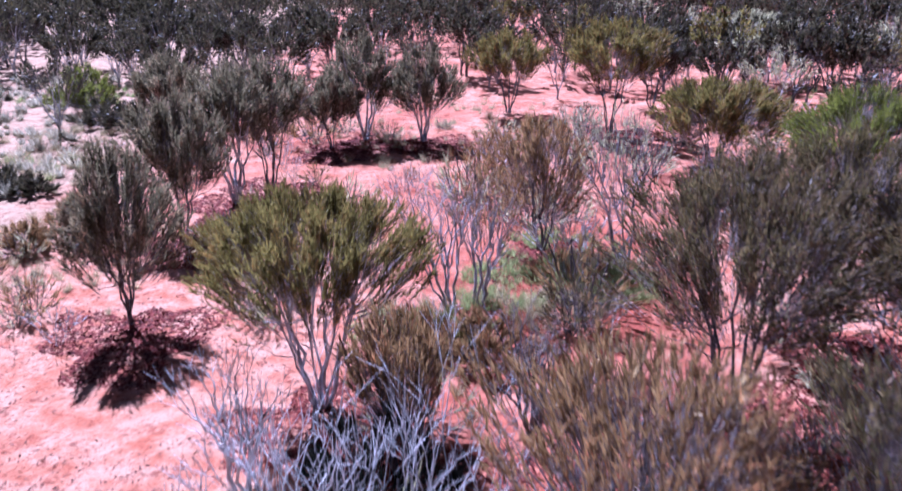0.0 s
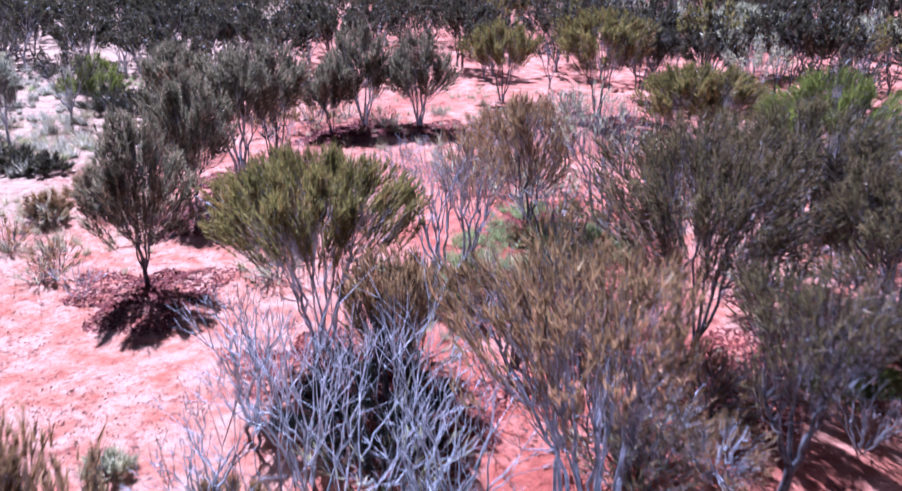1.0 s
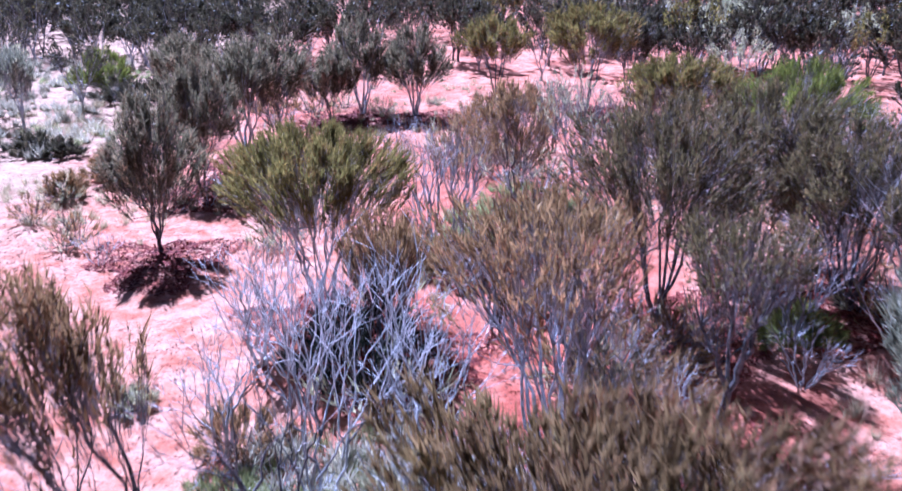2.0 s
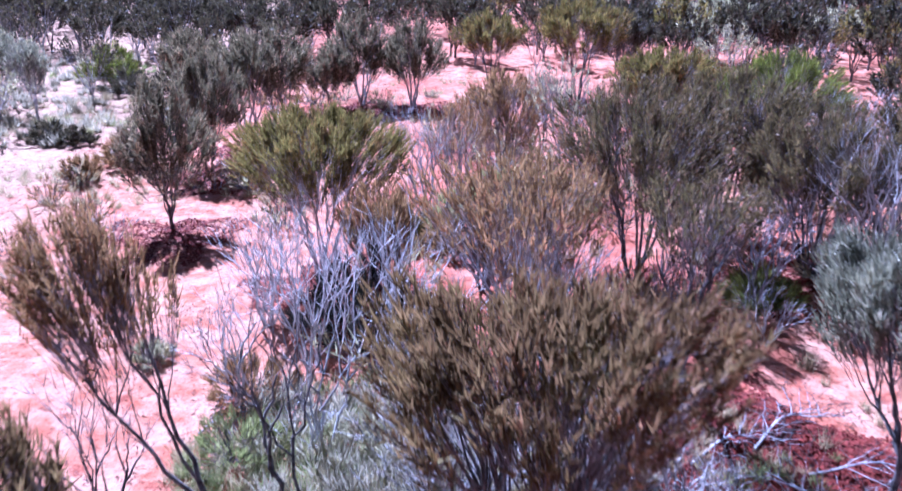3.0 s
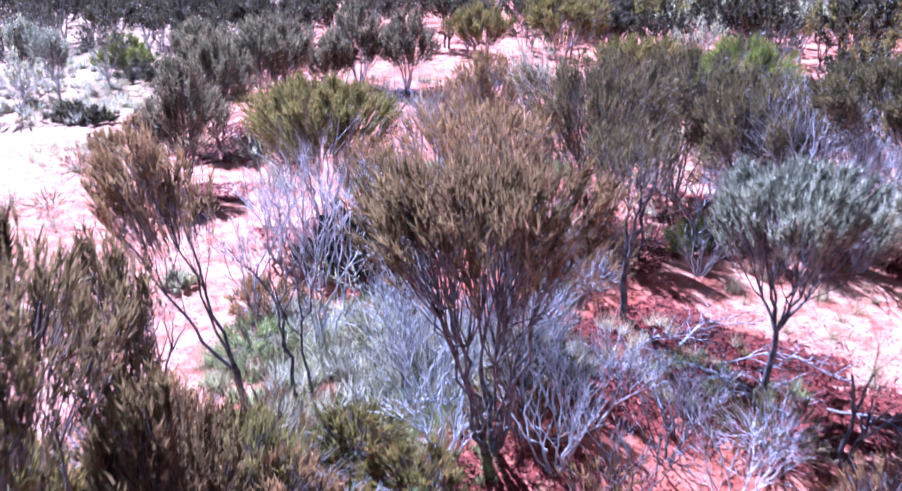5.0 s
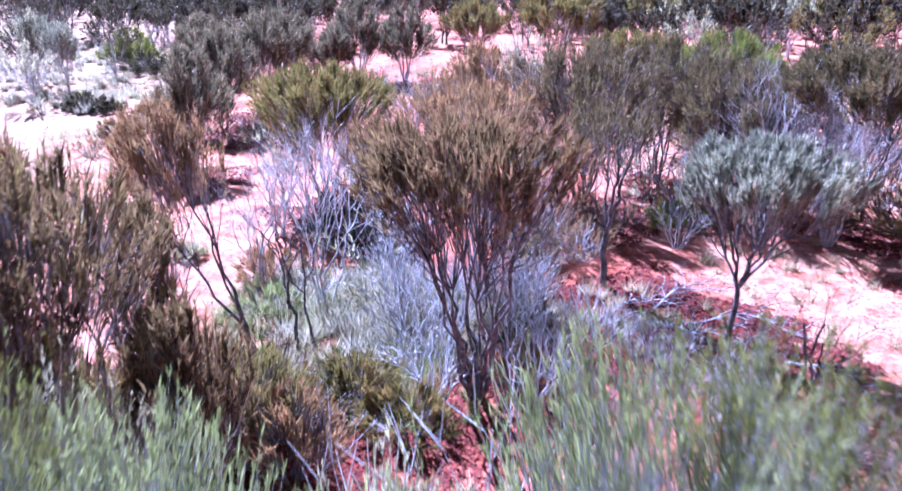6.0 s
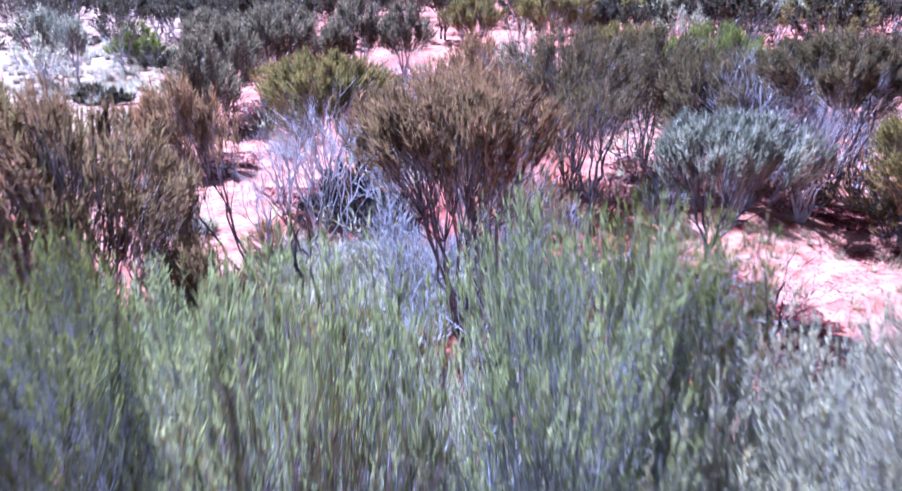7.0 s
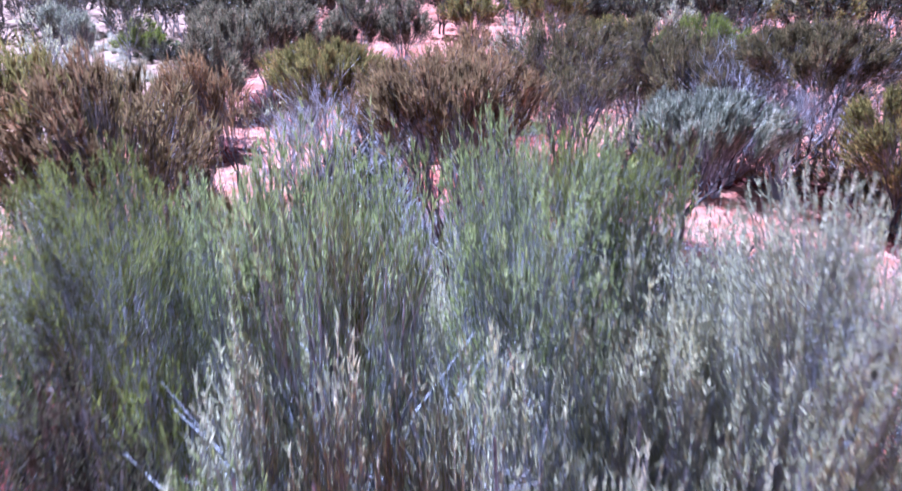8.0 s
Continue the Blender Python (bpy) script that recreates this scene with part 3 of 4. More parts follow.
# ---- trees along the camera's way ----
tree("mulga_tree", RUST, -0.75, 10.8, 2.9, 0.75, LEAF_RUST, stems=5, each=14, flat=0.42, seed=30, group=MULGA)
tree("mulga_tree", RUST, 2.1, 6.9, 4.75, 1.2, LEAF_RUST, BARK_LILAC, stems=11, base=0.76, tip=(-0.5, -1.0), flat=0.42, each=11, twigs=620, seed=31, group=MULGA)
tree("mulga_tree", RUST, 1.7, 2.5, 5.15, 1.25, LEAF_TAWNY, stems=15, base=0.84, squash=0.7, tip=(-0.3, -2.3), flat=0.42, each=17, thick=0.055, seed=32, group=MULGA)
tree("mulga_tree", OLIVE, 4.6, 7.1, 4.2, 0.95, LEAF_UMBER, stems=4, fork=1.4, twigs=380, each=9, seed=33, base=0.80, tip=(-0.2, -0.4), thick=0.06, group=MULGA)
tree("feathery_tree", "small tree with a blue-grey feathery crown on a single trunk", 6.1, 3.3, 3.85, 1.35, LEAF_BLUE, stems=7, fork=1.6, base=0.79, flat=0.6, tip=(0.7, 1.3), thick=0.045, each=30, seed=34)
tree("mulga_tree", RUST, -2.25, 3.5, 4.85, 0.72, LEAF_RUST, BARK, stems=3, fork=1.0, tip=(-1.15, -0.4), base=0.72, flat=0.42, each=11, seed=38, group=MULGA)
tree("mulga_tree", OLIVE, -2.95, -1.5, 5.75, 1.0, LEAF_TAWNY, stems=6, base=0.70, shell=1.4, flat=0.42, tip=(0.3, -1.4), each=16, seed=39, group=MULGA)
tree("mulga_tree", OLIVE, -4.1, -0.6, 5.75, 1.1, LEAF_OLIVE, stems=6, base=0.76, flat=0.5, tip=(0.1, -1.6), each=18, seed=73, group=MULGA)
tree("mulga_tree", OLIVE, -3.3, -1.6, 4.3, 0.9, LEAF_OLIVE, stems=5, base=0.45, shell=1.1, tip=(0.1, -1.0), seed=74, group=MULGA)
tree("mulga_tree", RUST, -3.6, -0.6, 3.2, 0.9, LEAF_TAWNY, stems=5, base=0.3, shell=1.0, tip=(0, -0.6), seed=76, group=MULGA)
tree("mulga_tree", RUST, -2.6, 0.4, 2.7, 0.8, LEAF_RUST, stems=5, base=0.3, shell=1.0, seed=77, group=MULGA)
tree("mulga_tree", RUST, -2.0, -0.4, 3.6, 0.7, LEAF_TAWNY, stems=5, base=0.45, shell=1.1, tip=(0.1, -0.8), seed=75, group=MULGA)
tree("mulga_tree", OLIVE, -2.7, 0.7, 4.6, 0.5, LEAF_TAWNY, stems=5, base=0.62, flat=0.42, tip=(0.1, -1.0), each=11, seed=40, group=MULGA)
tree("mulga_tree", RUST, -1.6, 0.6, 1.9, 0.7, LEAF_OLIVE, stems=5, base=0.45, flat=0.5, each=7, seed=71, group=MULGA)
tree("mulga_tree", RUST, -1.0, 0.2, 1.5, 0.75, LEAF_RUST, stems=5, each=7, base=0.35, flat=0.6, seed=72, group=MULGA)

# ---- the thicket that the camera backs over ----
THICKET = dict(bark=BARK_PALE, stems=9, flat=0.35, group="thicket trees", shell=1.05, spread=0.34, start=0.12, twig_r=0.0032)
BROOM = dict(THICKET, stems=6, limbs=6, flat=0.3, shell=1.4)
LOW = dict(THICKET, stems=7, flat=0.6)
FINE = dict(each=42, length=0.075, width=0.0042)
BROAD = dict(each=36, length=0.075, width=0.0058)
SAGE = "mulga tree with a soft sage-green wispy crown"
tree("mulga_tree", SAGE, 2.0, -6.9, 5.85, 0.85, LEAF_SAGE, twigs=850, squash=1.2, base=0.70, seed=50, **BROOM, **FINE)
tree("mulga_tree", GREEN, 2.7, -6.4, 5.65, 0.55, LEAF_LIME, twigs=420, base=0.84, seed=51, **BROOM, **FINE)
tree("mulga_tree", SAGE, 0.75, -8.1, 6.05, 0.55, LEAF_SAGE, twigs=620, base=0.76, seed=52, **BROOM, **FINE)
tree("mulga_tree", SAGE, -0.35, -6.2, 5.3, 0.65, LEAF_SAGE, twigs=560, base=0.70, seed=56, **BROOM, **FINE)
tree("mulga_tree", SAGE, -1.3, -6.5, 5.6, 0.75, LEAF_LIME, twigs=800, squash=1.2, base=0.68, seed=53, **BROOM, **FINE)
tree("mulga_tree", GREY, 3.6, -7.9, 5.8, 0.70, LEAF_GREY, twigs=800, base=0.66, seed=57, **BROOM, **FINE)
tree("mulga_tree", GREY, 5.0, -6.6, 5.3, 1.1, LEAF_GREY, twigs=1700, squash=1.2, base=0.52, seed=54, **THICKET, **BROAD)
tree("mulga_tree", SAGE, -3.0, -6.4, 5.4, 1.1, LEAF_SAGE, twigs=1900, base=0.50, seed=55, **THICKET, **FINE)
tree("mulga_tree", GREY, 2.6, -6.2, 5.0, 1.0, LEAF_GREY, twigs=1500, base=0.45, seed=58, **THICKET, **BROAD)
tree("mulga_tree", GREY, 0.7, -5.6, 4.3, 0.8, LEAF_GREY, twigs=1200, base=0.50, seed=69, **THICKET, **BROAD)
# a lower storey of grey shrubs under and between them
for k, (x, y, h, r, leaf) in enumerate(((-0.9, -8.9, 4.7, 0.75, LEAF_DARK), (0.35, -9.3, 5.1, 0.6, LEAF_SAGE), (-1.9, -5.3, 5.1, 0.8, LEAF_LIME), (-1.75, -4.0, 4.4, 0.75, LEAF_GREY), (-0.9, -4.9, 4.3, 0.6, LEAF_SAGE), (-2.6, -5.0, 4.7, 0.9, LEAF_GREY), (3.2, -8.9, 5.2, 0.7, LEAF_GREY), (2.3, -9.3, 5.0, 0.6, LEAF_GREY), (4.3, -8.7, 5.2, 0.8, LEAF_GREY), (-0.5, -7.6, 4.6, 0.8, LEAF_LIME), (5.2, -7.6, 4.8, 0.8, LEAF_GREY), (1.75, -8.5, 5.2, 0.6, LEAF_GREY), (0.9, -6.3, 5.1, 0.7, LEAF_GREY), (-0.6, -8.5, 5.0, 0.6, LEAF_DARK), (3.3, -7.4, 5.3, 0.7, LEAF_GREY), (2.55, -7.9, 5.45, 0.55, LEAF_GREY), (2.7, -8.2, 5.3, 0.6, LEAF_GREY), (3.7, -6.6, 4.8, 0.8, LEAF_GREY), (0.2, -7.2, 4.9, 0.6, LEAF_GREY), (0.95, -9.0, 5.35, 0.45, LEAF_GREY), (0.45, -8.8, 5.25, 0.5, LEAF_GREY), (1.3, -8.9, 5.2, 0.45, LEAF_GREY), (2.9, -7.9, 5.2, 0.6, LEAF_GREY), (1.4, -6.3, 4.9, 0.6, LEAF_GREY), (3.35, -6.5, 5.35, 0.7, LEAF_GREY), (4.1, -6.2, 5.2, 0.8, LEAF_GREY), (2.9, -7.1, 5.35, 0.7, LEAF_GREY), (3.7, -7.3, 5.2, 0.7, LEAF_GREY))):
    tree("mulga_tree", SAGE if leaf is LEAF_SAGE else GREEN if leaf is LEAF_LIME else DARK if leaf is LEAF_DARK else GREY, x, y, h, r, leaf, twigs=620, base=0.52, seed=190 + k, **LOW, **BROAD)
tree("dead_shrub", DEAD, 1.35, -8.3, 5.0, 0.5, None, BARK_PALE, stems=6, twigs=150, base=0.4, kink=0.022, limbs=8, seed=79, category="shrub", group=BARE)
tree("dead_shrub", DEAD, 1.25, -5.2, 4.3, 0.8, None, BARK_PALE, stems=8, twigs=260, base=0.4, kink=0.022, limbs=9, seed=66, category="shrub", group=BARE)
tree("dead_shrub", DEAD, 3.6, -4.6, 2.6, 0.9, None, BARK_PALE, stems=7, twigs=220, base=0.3, kink=0.022, limbs=9, seed=67, category="shrub", group=BARE)
tree("dead_shrub", DEAD, -0.4, -4.4, 2.8, 1.0, None, BARK_PALE, stems=7, twigs=220, base=0.3, kink=0.022, limbs=9, seed=68, category="shrub", group=BARE)

# ---- low bushes ----
tree("green_bush", "bright green dense bush on pale ground", -17.0, 38.3, 2.3, 1.3, LEAF_FRESH, stems=7, base=0.2, flat=0.8, seed=10, category="bush")


def bush(label, x, y, h, r, leaf, seed, each=22, name="low_bush", group="low bushes"):
    return tree(name, label, x, y, h, r, leaf, stems=5, base=0.15, flat=0.85, limbs=5, thick=0.02, reach=0.4, twigs=int(140 + 230 * r ** 1.6), each=each, seed=seed, category="bush", group=group, shell=1.0)


# added bush, coloured almost black for the dark hollow of shade among the shrubs
bush("low bush with near-black leaves standing in for deep shade under taller shrubs", -1.05, 9.6, 1.9, 1.25, LEAF_SHADE, 80, each=34)
for k, (x, y, h, r, leaf) in enumerate(((-0.5, 6.0, 0.6, 0.6, LEAF_GREY), (0.7, 4.6, 0.5, 0.5, SALTBUSH), (-0.3, 2.4, 0.9, 0.7, LEAF_OLIVE), (-2.8, 7.4, 0.9, 0.7, LEAF_RUST), (-2.6, 5.6, 0.8, 0.7, LEAF_SAGE), (1.2, 5.4, 0.8, 0.7, LEAF_GREY), (2.6, 4.4, 1.0, 0.8, LEAF_UMBER))):
    bush("low wispy grey-green bush among bare shrubs" if leaf in (SALTBUSH, LEAF_GREY, LEAF_SAGE) else "low tawny bush among bare shrubs", x, y, h, r, leaf, 180 + k, each=12)
bush("low grey-green bush on bright sand", -5.0, 8.7, 0.4, 0.3, LEAF_GREY, 81)
bush("low dark bush on pale ground", -14.7, 25.9, 0.9, 0.8, LEAF_DARK, 82)
bush("low dark bush on pale ground", -13.6, 25.6, 0.7, 0.6, LEAF_DARK, 83)
bush("dark green bush at the foot of trees", -13.2, 34.8, 1.4, 1.4, LEAF_DARK, 84)
bush("dark green bush at the foot of trees", -15.0, 35.5, 1.3, 1.2, LEAF_DARK, 85)
bush("rusty low bush on red sand", -11.2, 20.4, 0.9, 0.6, LEAF_RUST, 86)
bush("rusty low bush on red sand", -10.6, 22.3, 1.1, 0.8, LEAF_RUST, 87)
bush("rusty low bush on red sand", 0.6, 14.6, 1.2, 0.9, LEAF_RUST, 88)
bush("yellow-green low bush on red sand", -0.6, 14.9, 1.0, 0.7, LEAF_OLIVE, 89)
bush("yellow-green low bush on red sand", 7.3, 11.2, 1.0, 0.8, LEAF_LIME, 90)
bush("olive low bush beside dead shrubs", -0.4, 2.2, 0.9, 0.7, LEAF_OLIVE, 91, each=14)
bush("olive low bush beside dead shrubs", 0.6, 1.4, 0.8, 0.7, LEAF_OLIVE, 92, each=14)
bush("rusty low bush on red sand", -1.8, 1.4, 0.9, 0.7, LEAF_RUST, 93, each=14)
bush("rusty low bush on red sand", 2.4, 12.6, 1.0, 0.8, LEAF_RUST, 94)
bush("olive low bush on red sand", 13.2, 9.2, 1.3, 1.0, LEAF_OLIVE, 95)
bush("grey low bush on red sand", 3.2, -1.8, 1.1, 0.9, LEAF_GREY, 96)


# ---- grass, saltbush and litter ----
def tufts(name, label, mat, spots, height, width=0.007, blades=46, seed=0):
    """Grass tufts: spots are patches (x, y, radius, number of tufts)."""
    rng = np.random.default_rng(seed)
    at = []
    for x, y, r, n in spots:
        a, q = rng.uniform(0, 6.28, n), r * np.sqrt(rng.uniform(0, 1, n))
        at.append(np.stack([x + q * np.cos(a), y + q * np.sin(a)], 1))
    at = np.concatenate(at)
    size = rng.uniform(0.5, 1.3, (len(at), 1, 1))
    foot = np.concatenate([at, soil_height(at[:, 0], at[:, 1])[:, None] - 0.01], 1)[:, None] + rng.normal(0, 1, (len(at), blades, 3)) * (0.06, 0.06, 0) * size
    way = unit(rng.normal(0, 1, (len(at), blades, 3)) * (0.5, 0.5, 0.15) + (0, 0, 1.0))
    tall = height * size * rng.uniform(0.4, 1.2, (len(at), blades, 1))
    side = unit(np.cross(way, rng.normal(0, 1, way.shape))) * width * rng.uniform(0.7, 1.4, tall.shape)
    v = np.stack([foot + side, foot + way * tall, foot - side], 2).reshape(-1, 3)
    return tagged(new(name, mesh_from(name, v, np.arange(len(v)).reshape(-1, 3), mat)), label, "grass", kind="stuff")


tufts("green_grass", "patches of soft green grass between the shrubs", GRASS_GREEN, [(3.9, 18.4, 1.3, 120), (1.6, 18.2, 1.5, 110), (3.0, 20.6, 1.6, 70), (0.2, 16.4, 1.2, 40), (-0.4, 4.6, 2.0, 150), (-2.3, 5.0, 1.2, 60), (0.4, 2.6, 1.5, 45), (-1.2, 6.8, 1.6, 50), (-0.7, 15.6, 1.4, 40), (16.5, 43, 4, 90), (-19, 42, 3, 60), (7.5, 11.6, 0.9, 30), (6.0, 4.4, 1.4, 25), (-14.5, 29, 2.5, 30)], 0.36, seed=1)
tufts("dry_grass", "straw-coloured dry grass tufts on red sand", GRASS_STRAW, [(3.4, 19.2, 0.6, 70), (2.2, 16.8, 1.2, 30), (2.2, 5.4, 1.2, 80), (1.4, 4.6, 0.9, 40), (-2.4, 5.3, 1.2, 60), (-0.2, 3.8, 2.0, 110), (0.4, 6.0, 1.5, 50), (1.5, 15.0, 3.0, 60), (-11, 21, 3.0, 60), (4.5, 5.5, 1.6, 40), (9, 7, 3, 30), (2, -3, 4, 60), (-15, 30, 5, 160), (0, 35, 7, 90), (-7, 19, 3, 30)], 0.42, seed=2)
tufts("saltbush", "pale grey-green saltbush clumps over sandy ground", SALTBUSH, [(-19.5, 36.5, 4.5, 110), (-17, 30, 3.5, 50), (-22, 45, 4, 60), (-15, 27, 2.5, 25), (-0.4, 6.4, 1.3, 45), (0.3, 5.0, 1.3, 40), (-0.9, 4.4, 1.3, 35), (-1.6, 6.6, 1.2, 25), (1.6, 5.8, 1.0, 30), (2.8, 5.0, 0.8, 20)], 0.5, width=0.02, blades=60, seed=3)


def litter(label, seed, count, size, box):
    """Fallen leaves and bits of bark lying on the sand, gathered in drifts."""
    rng = np.random.default_rng(seed)
    x, y = rng.uniform(box[0], box[1], count), rng.uniform(box[2], box[3], count)
    keep = np.sin(x * 1.1 + 1.7 * np.sin(y * 0.8)) + np.sin(y * 1.3 + 1.2 * np.sin(x * 0.9)) + rng.normal(0, 0.6, count) > 0.1
    x, y = x[keep], y[keep]
    p = np.stack([x, y, soil_height(x, y) + 0.015], 1)
    d = unit(rng.normal(0, 1, p.shape) * (1, 1, 0.25)) * size * rng.uniform(0.4, 1.6, (len(p), 1))
    s = unit(np.cross(d, rng.normal(0, 1, p.shape) * 0.3 + (0, 0, 1))) * size * 0.22
    v = np.stack([p - d / 2 - s, p + d / 2, p - d / 2 + s], 1).reshape(-1, 3)
    return tagged(new("leaf_litter", mesh_from("leaf_litter", v, np.arange(len(v)).reshape(-1, 3), LITTER)), label, "litter", kind="stuff")


litter("brown leaf litter drifted over red sand", 4, 45000, 0.09, (-15, 15, -5, 40))


def shade_litter_beds(label, seed, spots, each, size):
    """Dark beds of shed leaves round the trees' feet, coloured to deepen the shade too: spots are (x, y, radius)."""
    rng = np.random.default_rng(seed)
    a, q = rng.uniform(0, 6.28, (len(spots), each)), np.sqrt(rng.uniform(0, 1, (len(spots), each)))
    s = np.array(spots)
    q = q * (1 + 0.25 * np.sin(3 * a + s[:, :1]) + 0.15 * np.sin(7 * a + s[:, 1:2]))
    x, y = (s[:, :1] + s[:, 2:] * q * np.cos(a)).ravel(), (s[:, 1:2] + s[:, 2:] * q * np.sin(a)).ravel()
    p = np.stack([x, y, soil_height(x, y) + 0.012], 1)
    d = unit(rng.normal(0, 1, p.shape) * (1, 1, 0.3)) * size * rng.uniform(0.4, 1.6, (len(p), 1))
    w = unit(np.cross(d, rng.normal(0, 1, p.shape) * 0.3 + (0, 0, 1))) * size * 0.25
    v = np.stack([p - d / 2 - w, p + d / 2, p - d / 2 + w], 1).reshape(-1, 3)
    return tagged(new("leaf_litter", mesh_from("leaf_litter", v, np.arange(len(v)).reshape(-1, 3), LITTER_RED_SHADE)), label, "litter", kind="stuff")


# shifted away from the sun, so the litter darkens the trees' shadow side
shade_litter_beds("dark red leaf litter that also deepens the shade under the trees", 6, [(o.location.x + 0.3, o.location.y - 0.8, 1.7) for o in scene.objects if o.name.startswith("mulga_tree") and -12 < o.location.x < 14 and -10 < o.location.y < 36] + [(5.4, 6.0, 1.2), (6.4, 5.4, 1.2), (7.2, 5.0, 1.0), (5.8, 4.6, 1.3), (4.6, 5.6, 1.2), (7.4, 3.6, 1.3), (4.4, 4.0, 1.3), (6.2, 3.2, 1.2), (5.0, 6.6, 1.0), (6.0, 5.7, 1.0), (6.8, 4.6, 1.0)], 3400, 0.11)


def fallen_log(x, y, turn, size, seed):
    rng = np.random.default_rng(seed)
    thing = new("fallen_log")
    thing.matrix_basis = pose(x, y, float(soil_height(x, y)), 0, 0, turn)
    tagged(thing, "bleached fallen log lying in dry grass", "log")
    w = Wood()
    w.tube(bend(rng, (0, 0, 0.06), (size, 0.1, 0.08), 0, 9, 0.012), 0.085, 0.055, 9)
    part("log", w.mesh("log", BARK_PALE), thing)
    for s in (0.45, 0.75):
        u = Wood()
        u.tube(bend(rng, (size * s, 0.03, 0.08), (size * s + 0.25, 0.22, 0.22), 0, 5, 0.02), 0.03, 0.015, 6)
        part("broken_stub", u.mesh("broken_stub", BARK_PALE), thing)


fallen_log(-0.75, 3.25, -4, 1.5, 300)
fallen_log(0.5, 2.9, 160, 0.9, 301)


def fallen_branch(x, y, turn, size, seed):
    rng = np.random.default_rng(seed)
    thing = new("fallen_branch")
    thing.matrix_basis = pose(x, y, float(soil_height(x, y)), 0, 0, turn)
    tagged(thing, "bleached fallen branch lying on red sand", "branch", "fallen branches")
    w = Wood()
    spine = np.stack([np.linspace(0, size, 9), 0.12 * size * np.sin(np.linspace(0, 2.6, 9)), 0.05 + 0.12 * size * np.sin(np.linspace(0, np.pi, 9)) ** 2], 1)
    w.tube(spine, 0.024, 0.008, 6)
    a, b = [], []
    for k in range(2, 9):
        for side in (-1, 1):
            e = spine[k] + np.array((0.3 * size * rng.uniform(0.5, 1), side * size * rng.uniform(0.12, 0.32), rng.uniform(0, 0.25)))
            q = bend(rng, spine[k], e, 0.0, 5, 0.04)
            u = Wood()
            u.tube(q, 0.010, 0.004, 4)
            part("side_branch", u.mesh("side_branch", BARK_LILAC), thing)
            for _ in range(5):
                m = q[rng.integers(1, 5)]
                a.append(m)
                b.append(m + rng.normal(0, 0.16, 3) + (0.2, side * 0.08, 0.05))
    part("limb", w.mesh("limb", BARK_LILAC), thing)
    b = np.array(b)
    b[:, 2] = np.maximum(b[:, 2], 0.02)
    v, f = sticks(np.array(a), b, 0.006, 0.003)
    tagged(part("twig_spray", mesh_from("twig_spray", v, f, BARK), thing), kind="stuff")


for k, (x, y, turn, size) in enumerate(((4.3, 5.4, 20, 1.6), (5.2, 4.6, -25, 1.9), (6.6, 3.4, 120, 2.0), (7.3, 3.6, -60, 1.8), (-0.2, 3.2, 10, 1.7), (0.9, 2.9, 150, 1.4), (10.4, 15.6, 100, 2.4), (11.4, 14.0, 60, 2.4), (-3.4, 6.2, 40, 1.0), (4.6, 3.6, 80, 1.4), (6.0, 5.2, -15, 2.0), (5.4, 5.8, 30, 1.7))):
    fallen_branch(x, y, turn, size, 200 + k)


# ---- brush scattered between the trees ----
def brush():
    rng = np.random.default_rng(11)
    kinds = [tree("twiggy_bush", "small leafless twiggy bush on red sand", 3.2, 15.4, 0.9, 0.6, None, BARK_PALE, stems=5, twigs=80, base=0.2, limbs=3, thick=0.014, flat=0.8, seed=120, category="bush", group="brush", shell=1.0),
             tree("twiggy_bush", "small half-dead bush with rusty leaves", 5.0, 15.8, 0.9, 0.55, LEAF_RUST, stems=5, twigs=70, each=7, base=0.2, limbs=3, thick=0.014, flat=0.8, seed=121, category="bush", group="brush", shell=1.0),
             tree("twiggy_bush", "small grey-green bush on red sand", 6.6, 20.8, 0.8, 0.55, LEAF_GREY, stems=5, twigs=70, each=8, base=0.15, limbs=3, thick=0.014, flat=0.8, seed=122, category="bush", group="brush", shell=1.0)]
    made = 0
    while made < 190:
        x, y = rng.uniform(-13, 15), rng.uniform(-4, 36)
        if (-9 < x < -2.6 and 2 < y < 15 and rng.uniform() < 0.95) or (5 < x < 12 and 0 < y < 10 and rng.uniform() < 0.8) or (-6 < x < 1 and 28 < y < 31) or (x < -12 and y < 24):
            continue
        s = rng.uniform(0.4, 1.2) if y < 8 or x < -7 else rng.uniform(0.5, 2.3)
        copy_thing(kinds[rng.integers(3)], Matrix.Translation((x, y, float(soil_height(x, y)))) @ Matrix.Rotation(rng.uniform(0, 6.28), 4, "Z") @ Matrix.Scale(s, 4))
        made += 1


brush()


# ---- woodland behind ----
def arrays(ob):
    """The vertices and triangles of a part."""
    me = ob.data
    v, f = np.empty(len(me.vertices) * 3, np.float32), np.empty(len(me.loops), np.int32)
    me.vertices.foreach_get("co", v)
    me.loops.foreach_get("vertex_index", f)
    return v.reshape(-1, 3), f.reshape(-1, 3)


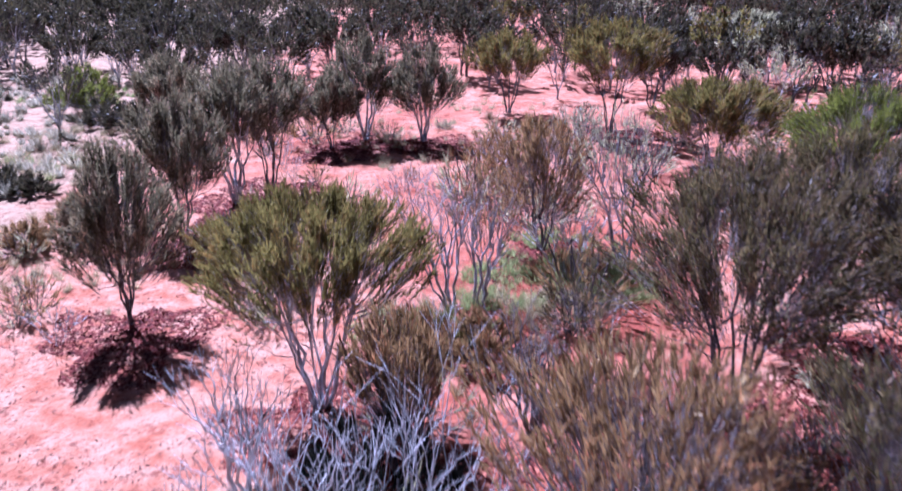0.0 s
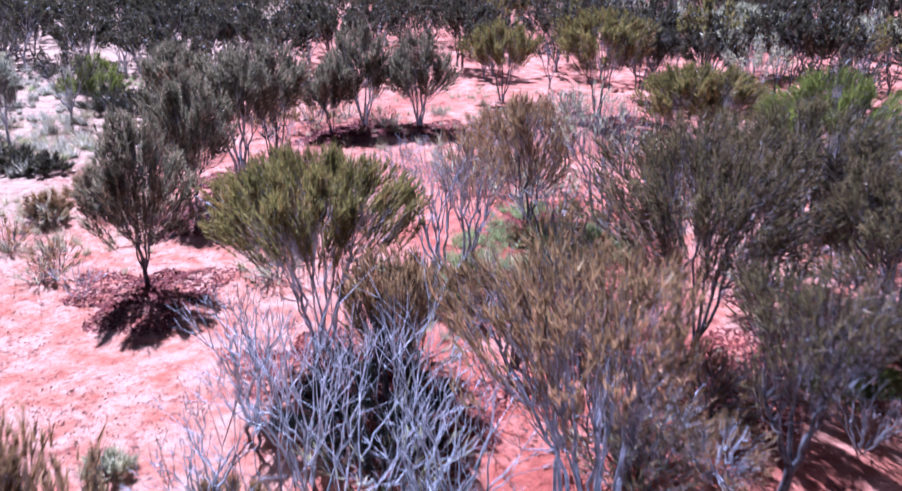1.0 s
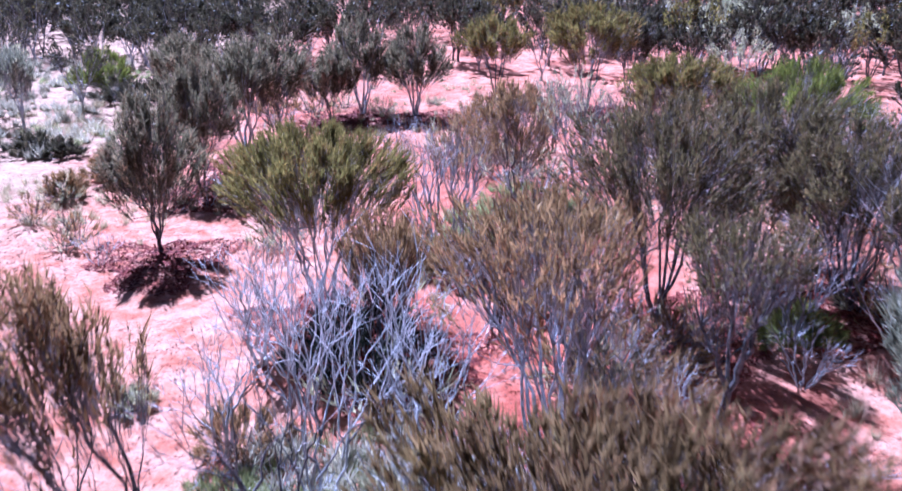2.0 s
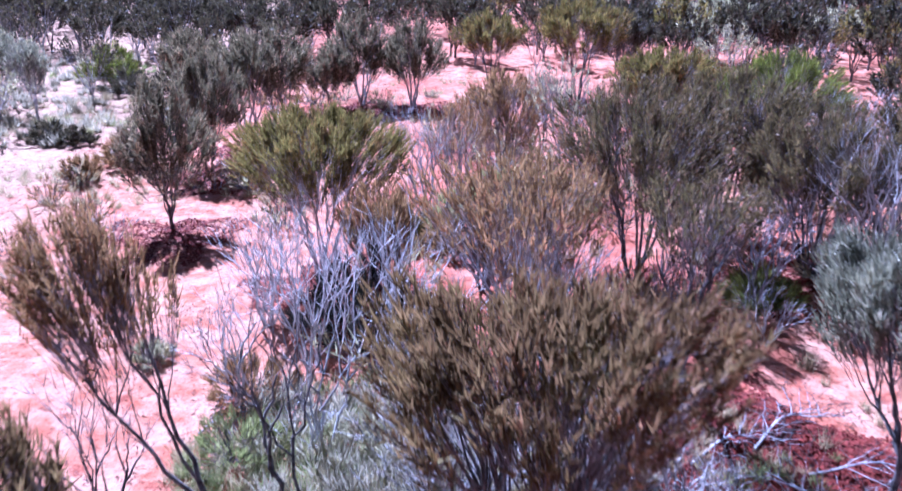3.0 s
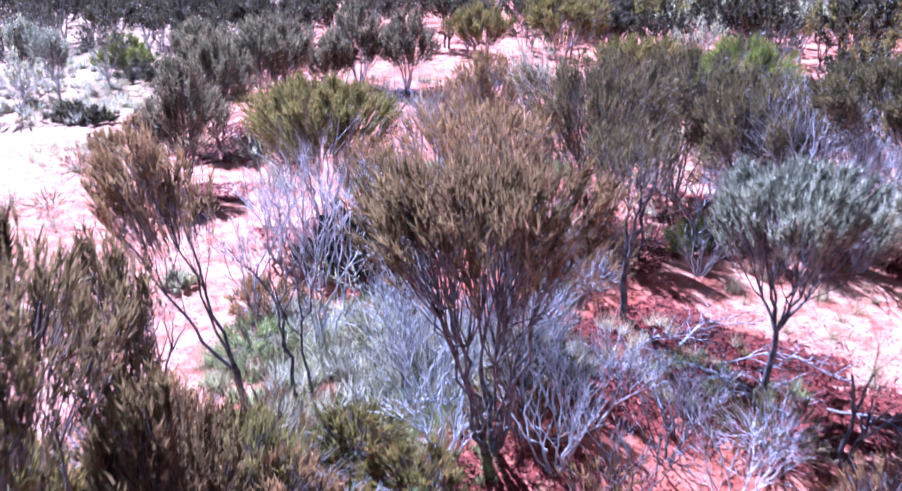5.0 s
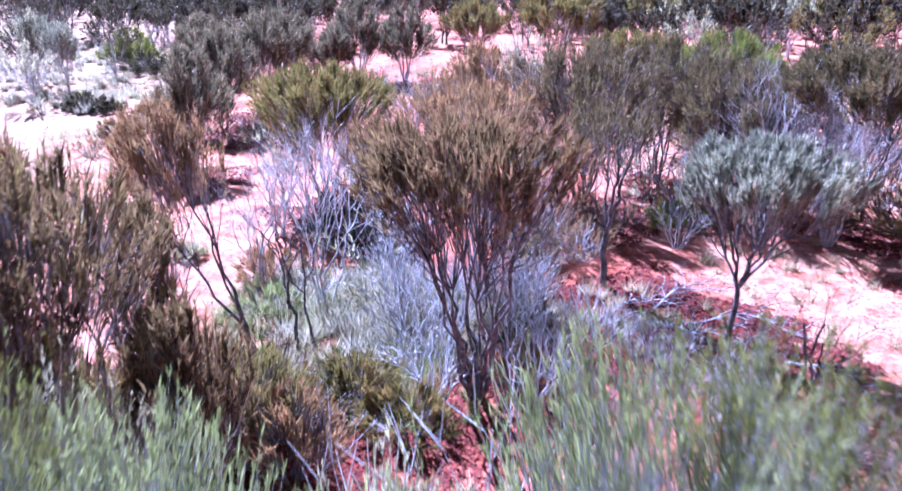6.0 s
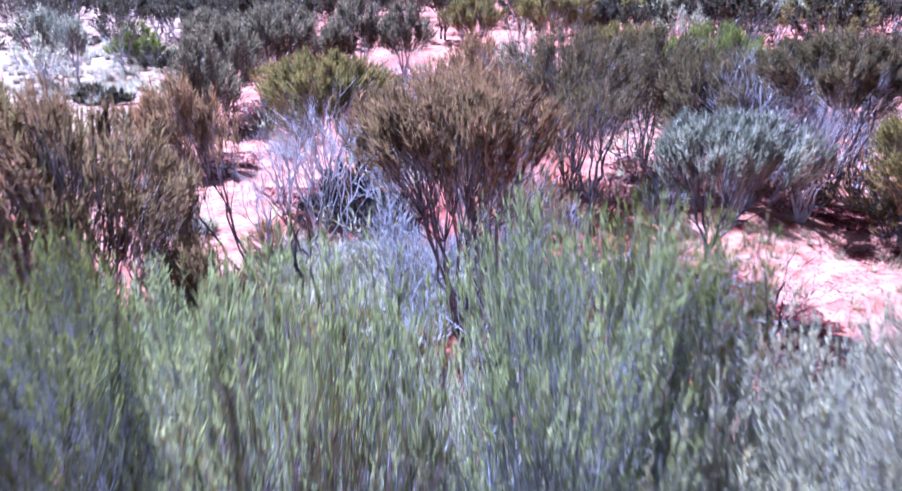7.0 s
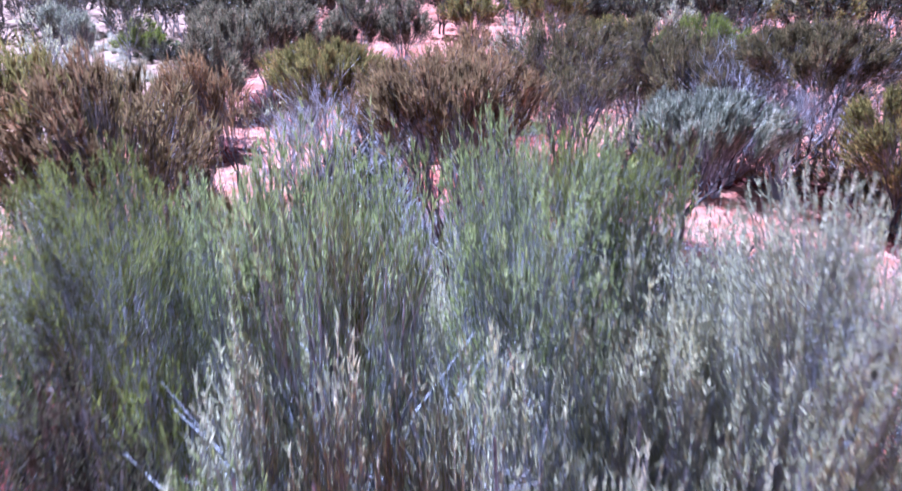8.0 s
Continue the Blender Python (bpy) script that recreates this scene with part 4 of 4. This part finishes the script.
def woodland():
    rng = np.random.default_rng(5)
    kinds = []
    for k, (leaf, label, bark, each) in enumerate(((LEAF_DARK, DARK, BARK, 17), (LEAF_DARK, DARK, BARK_LILAC, 17), (LEAF_OLIVE, OLIVE, BARK, 12), (LEAF_GREY, GREY, BARK_PALE, 11), (LEAF_DARK, "half-bare mulga tree with pale stems", BARK_LILAC, 5))):
        kinds.append(tree("mulga_tree", label, -14 + 9 * k, 52 + 3 * k, 4.0, 1.6, leaf, bark, stems=4, fork=0.5, twigs=150, each=each, length=0.24, width=0.034, start=0.25, shell=1.2, base=0.62, flat=0.8, spread=0.6, thick=0.06,
                          seed=70 + k, limbs=4, twig_r=0.012, group="woodland trees"))
    placed = [(o.location.x, o.location.y) for o in kinds]
    near, far = 0, []
    while near < 110 or len(far) < 560:
        y = 38 + 95 * rng.uniform() ** 1.7
        x = rng.uniform(-0.62, 0.68) * (y + 12)
        if any((x - a) ** 2 + (y - b) ** 2 < 2.4 for a, b in placed) or (y < 58 and -6 < x < 9 and rng.uniform() < 0.85) or (y < 46 and x < -17 and rng.uniform() < 0.7) or (y < 44 and x < 11):
            continue
        m = Matrix.Translation((x, y, 0)) @ Matrix.Rotation(rng.uniform(0, 6.28), 4, "Z") @ Matrix.Scale(rng.uniform(0.75, 1.25), 4)
        k = int(rng.choice(5, p=(0.36, 0.24, 0.09, 0.05, 0.26)))
        if y < 56 and near < 110:
            copy_thing(kinds[k], m)
            near += 1
        elif y >= 56 and len(far) < 560:
            far.append((m, k))
        else:
            continue
        placed.append((x, y))
    # the flanks, closer in
    for x, y, k, s in ((17, 24, 0, 0.9), (19.5, 28, 2, 0.9), (16, 31, 4, 0.95), (21, 33, 0, 1.0), (14.2, 36, 3, 0.85), (18.5, 38, 1, 1.0), (24, 37, 2, 1.0), (15.5, 21, 4, 0.8), (22, 42, 3, 1.0), (13.5, 42, 0, 1.0), (16.5, 14, 4, 0.95), (19, 18, 3, 0.9), (17.5, 20.5, 4, 1.0), (14.6, 28.5, 4, 0.9), (20.5, 23.5, 4, 1.0), (-6.5, 45, 0, 1.0), (-4.2, 48, 1, 1.0), (-1.8, 45.5, 4, 0.9), (0.6, 49, 0, 1.0), (2.6, 46, 1, 0.95), (6.4, 47, 0, 1.0), (8.6, 44.5, 1, 1.0), (7.6, 51, 2, 1.0), (-3.0, 53, 0, 1.0), (1.8, 54, 1, 1.0), (-8.2, 41, 1, 1.0), (-10.2, 44, 0, 1.0), (-8.8, 36.5, 4, 0.9), (5.4, 41.5, 4, 0.8), (-12.6, 38, 1, 0.9), (-16.2, 33.5, 4, 0.9), (-18.8, 30, 4, 0.9), (-20.5, 34, 3, 0.9), (-22, 39, 4, 1.0), (-19, 42.5, 1, 1.0), (-24.5, 43, 4, 1.0), (-15.5, 41, 1, 0.95), (-21.5, 29.5, 4, 0.8), (-17.2, 26.5, 3, 0.75)):
        copy_thing(kinds[k], Matrix.Translation((x, y, 0)) @ Matrix.Rotation(x * 1.7, 4, "Z") @ Matrix.Scale(s, 4))
    # the rest of the wood, too far off to pick apart
    for name, mat, pick in (("distant_wood", BARK, lambda o: "crown" not in o.name and "twig" not in o.name), ("distant_foliage", LEAF_DARK, lambda o: "crown" in o.name)):
        vs, fs, n = [], [], 0
        for m, k in far:
            q = np.array(m)
            for o in kinds[k].children:
                if pick(o):
                    v, f = arrays(o)
                    vs.append(v @ q[:3, :3].T + q[:3, 3])
                    fs.append(f + n)
                    n += len(v)
        tagged(new(name, mesh_from(name, np.concatenate(vs), np.concatenate(fs), mat)), "distant dark mulga wood along the skyline", "woodland", kind="stuff")


woodland()
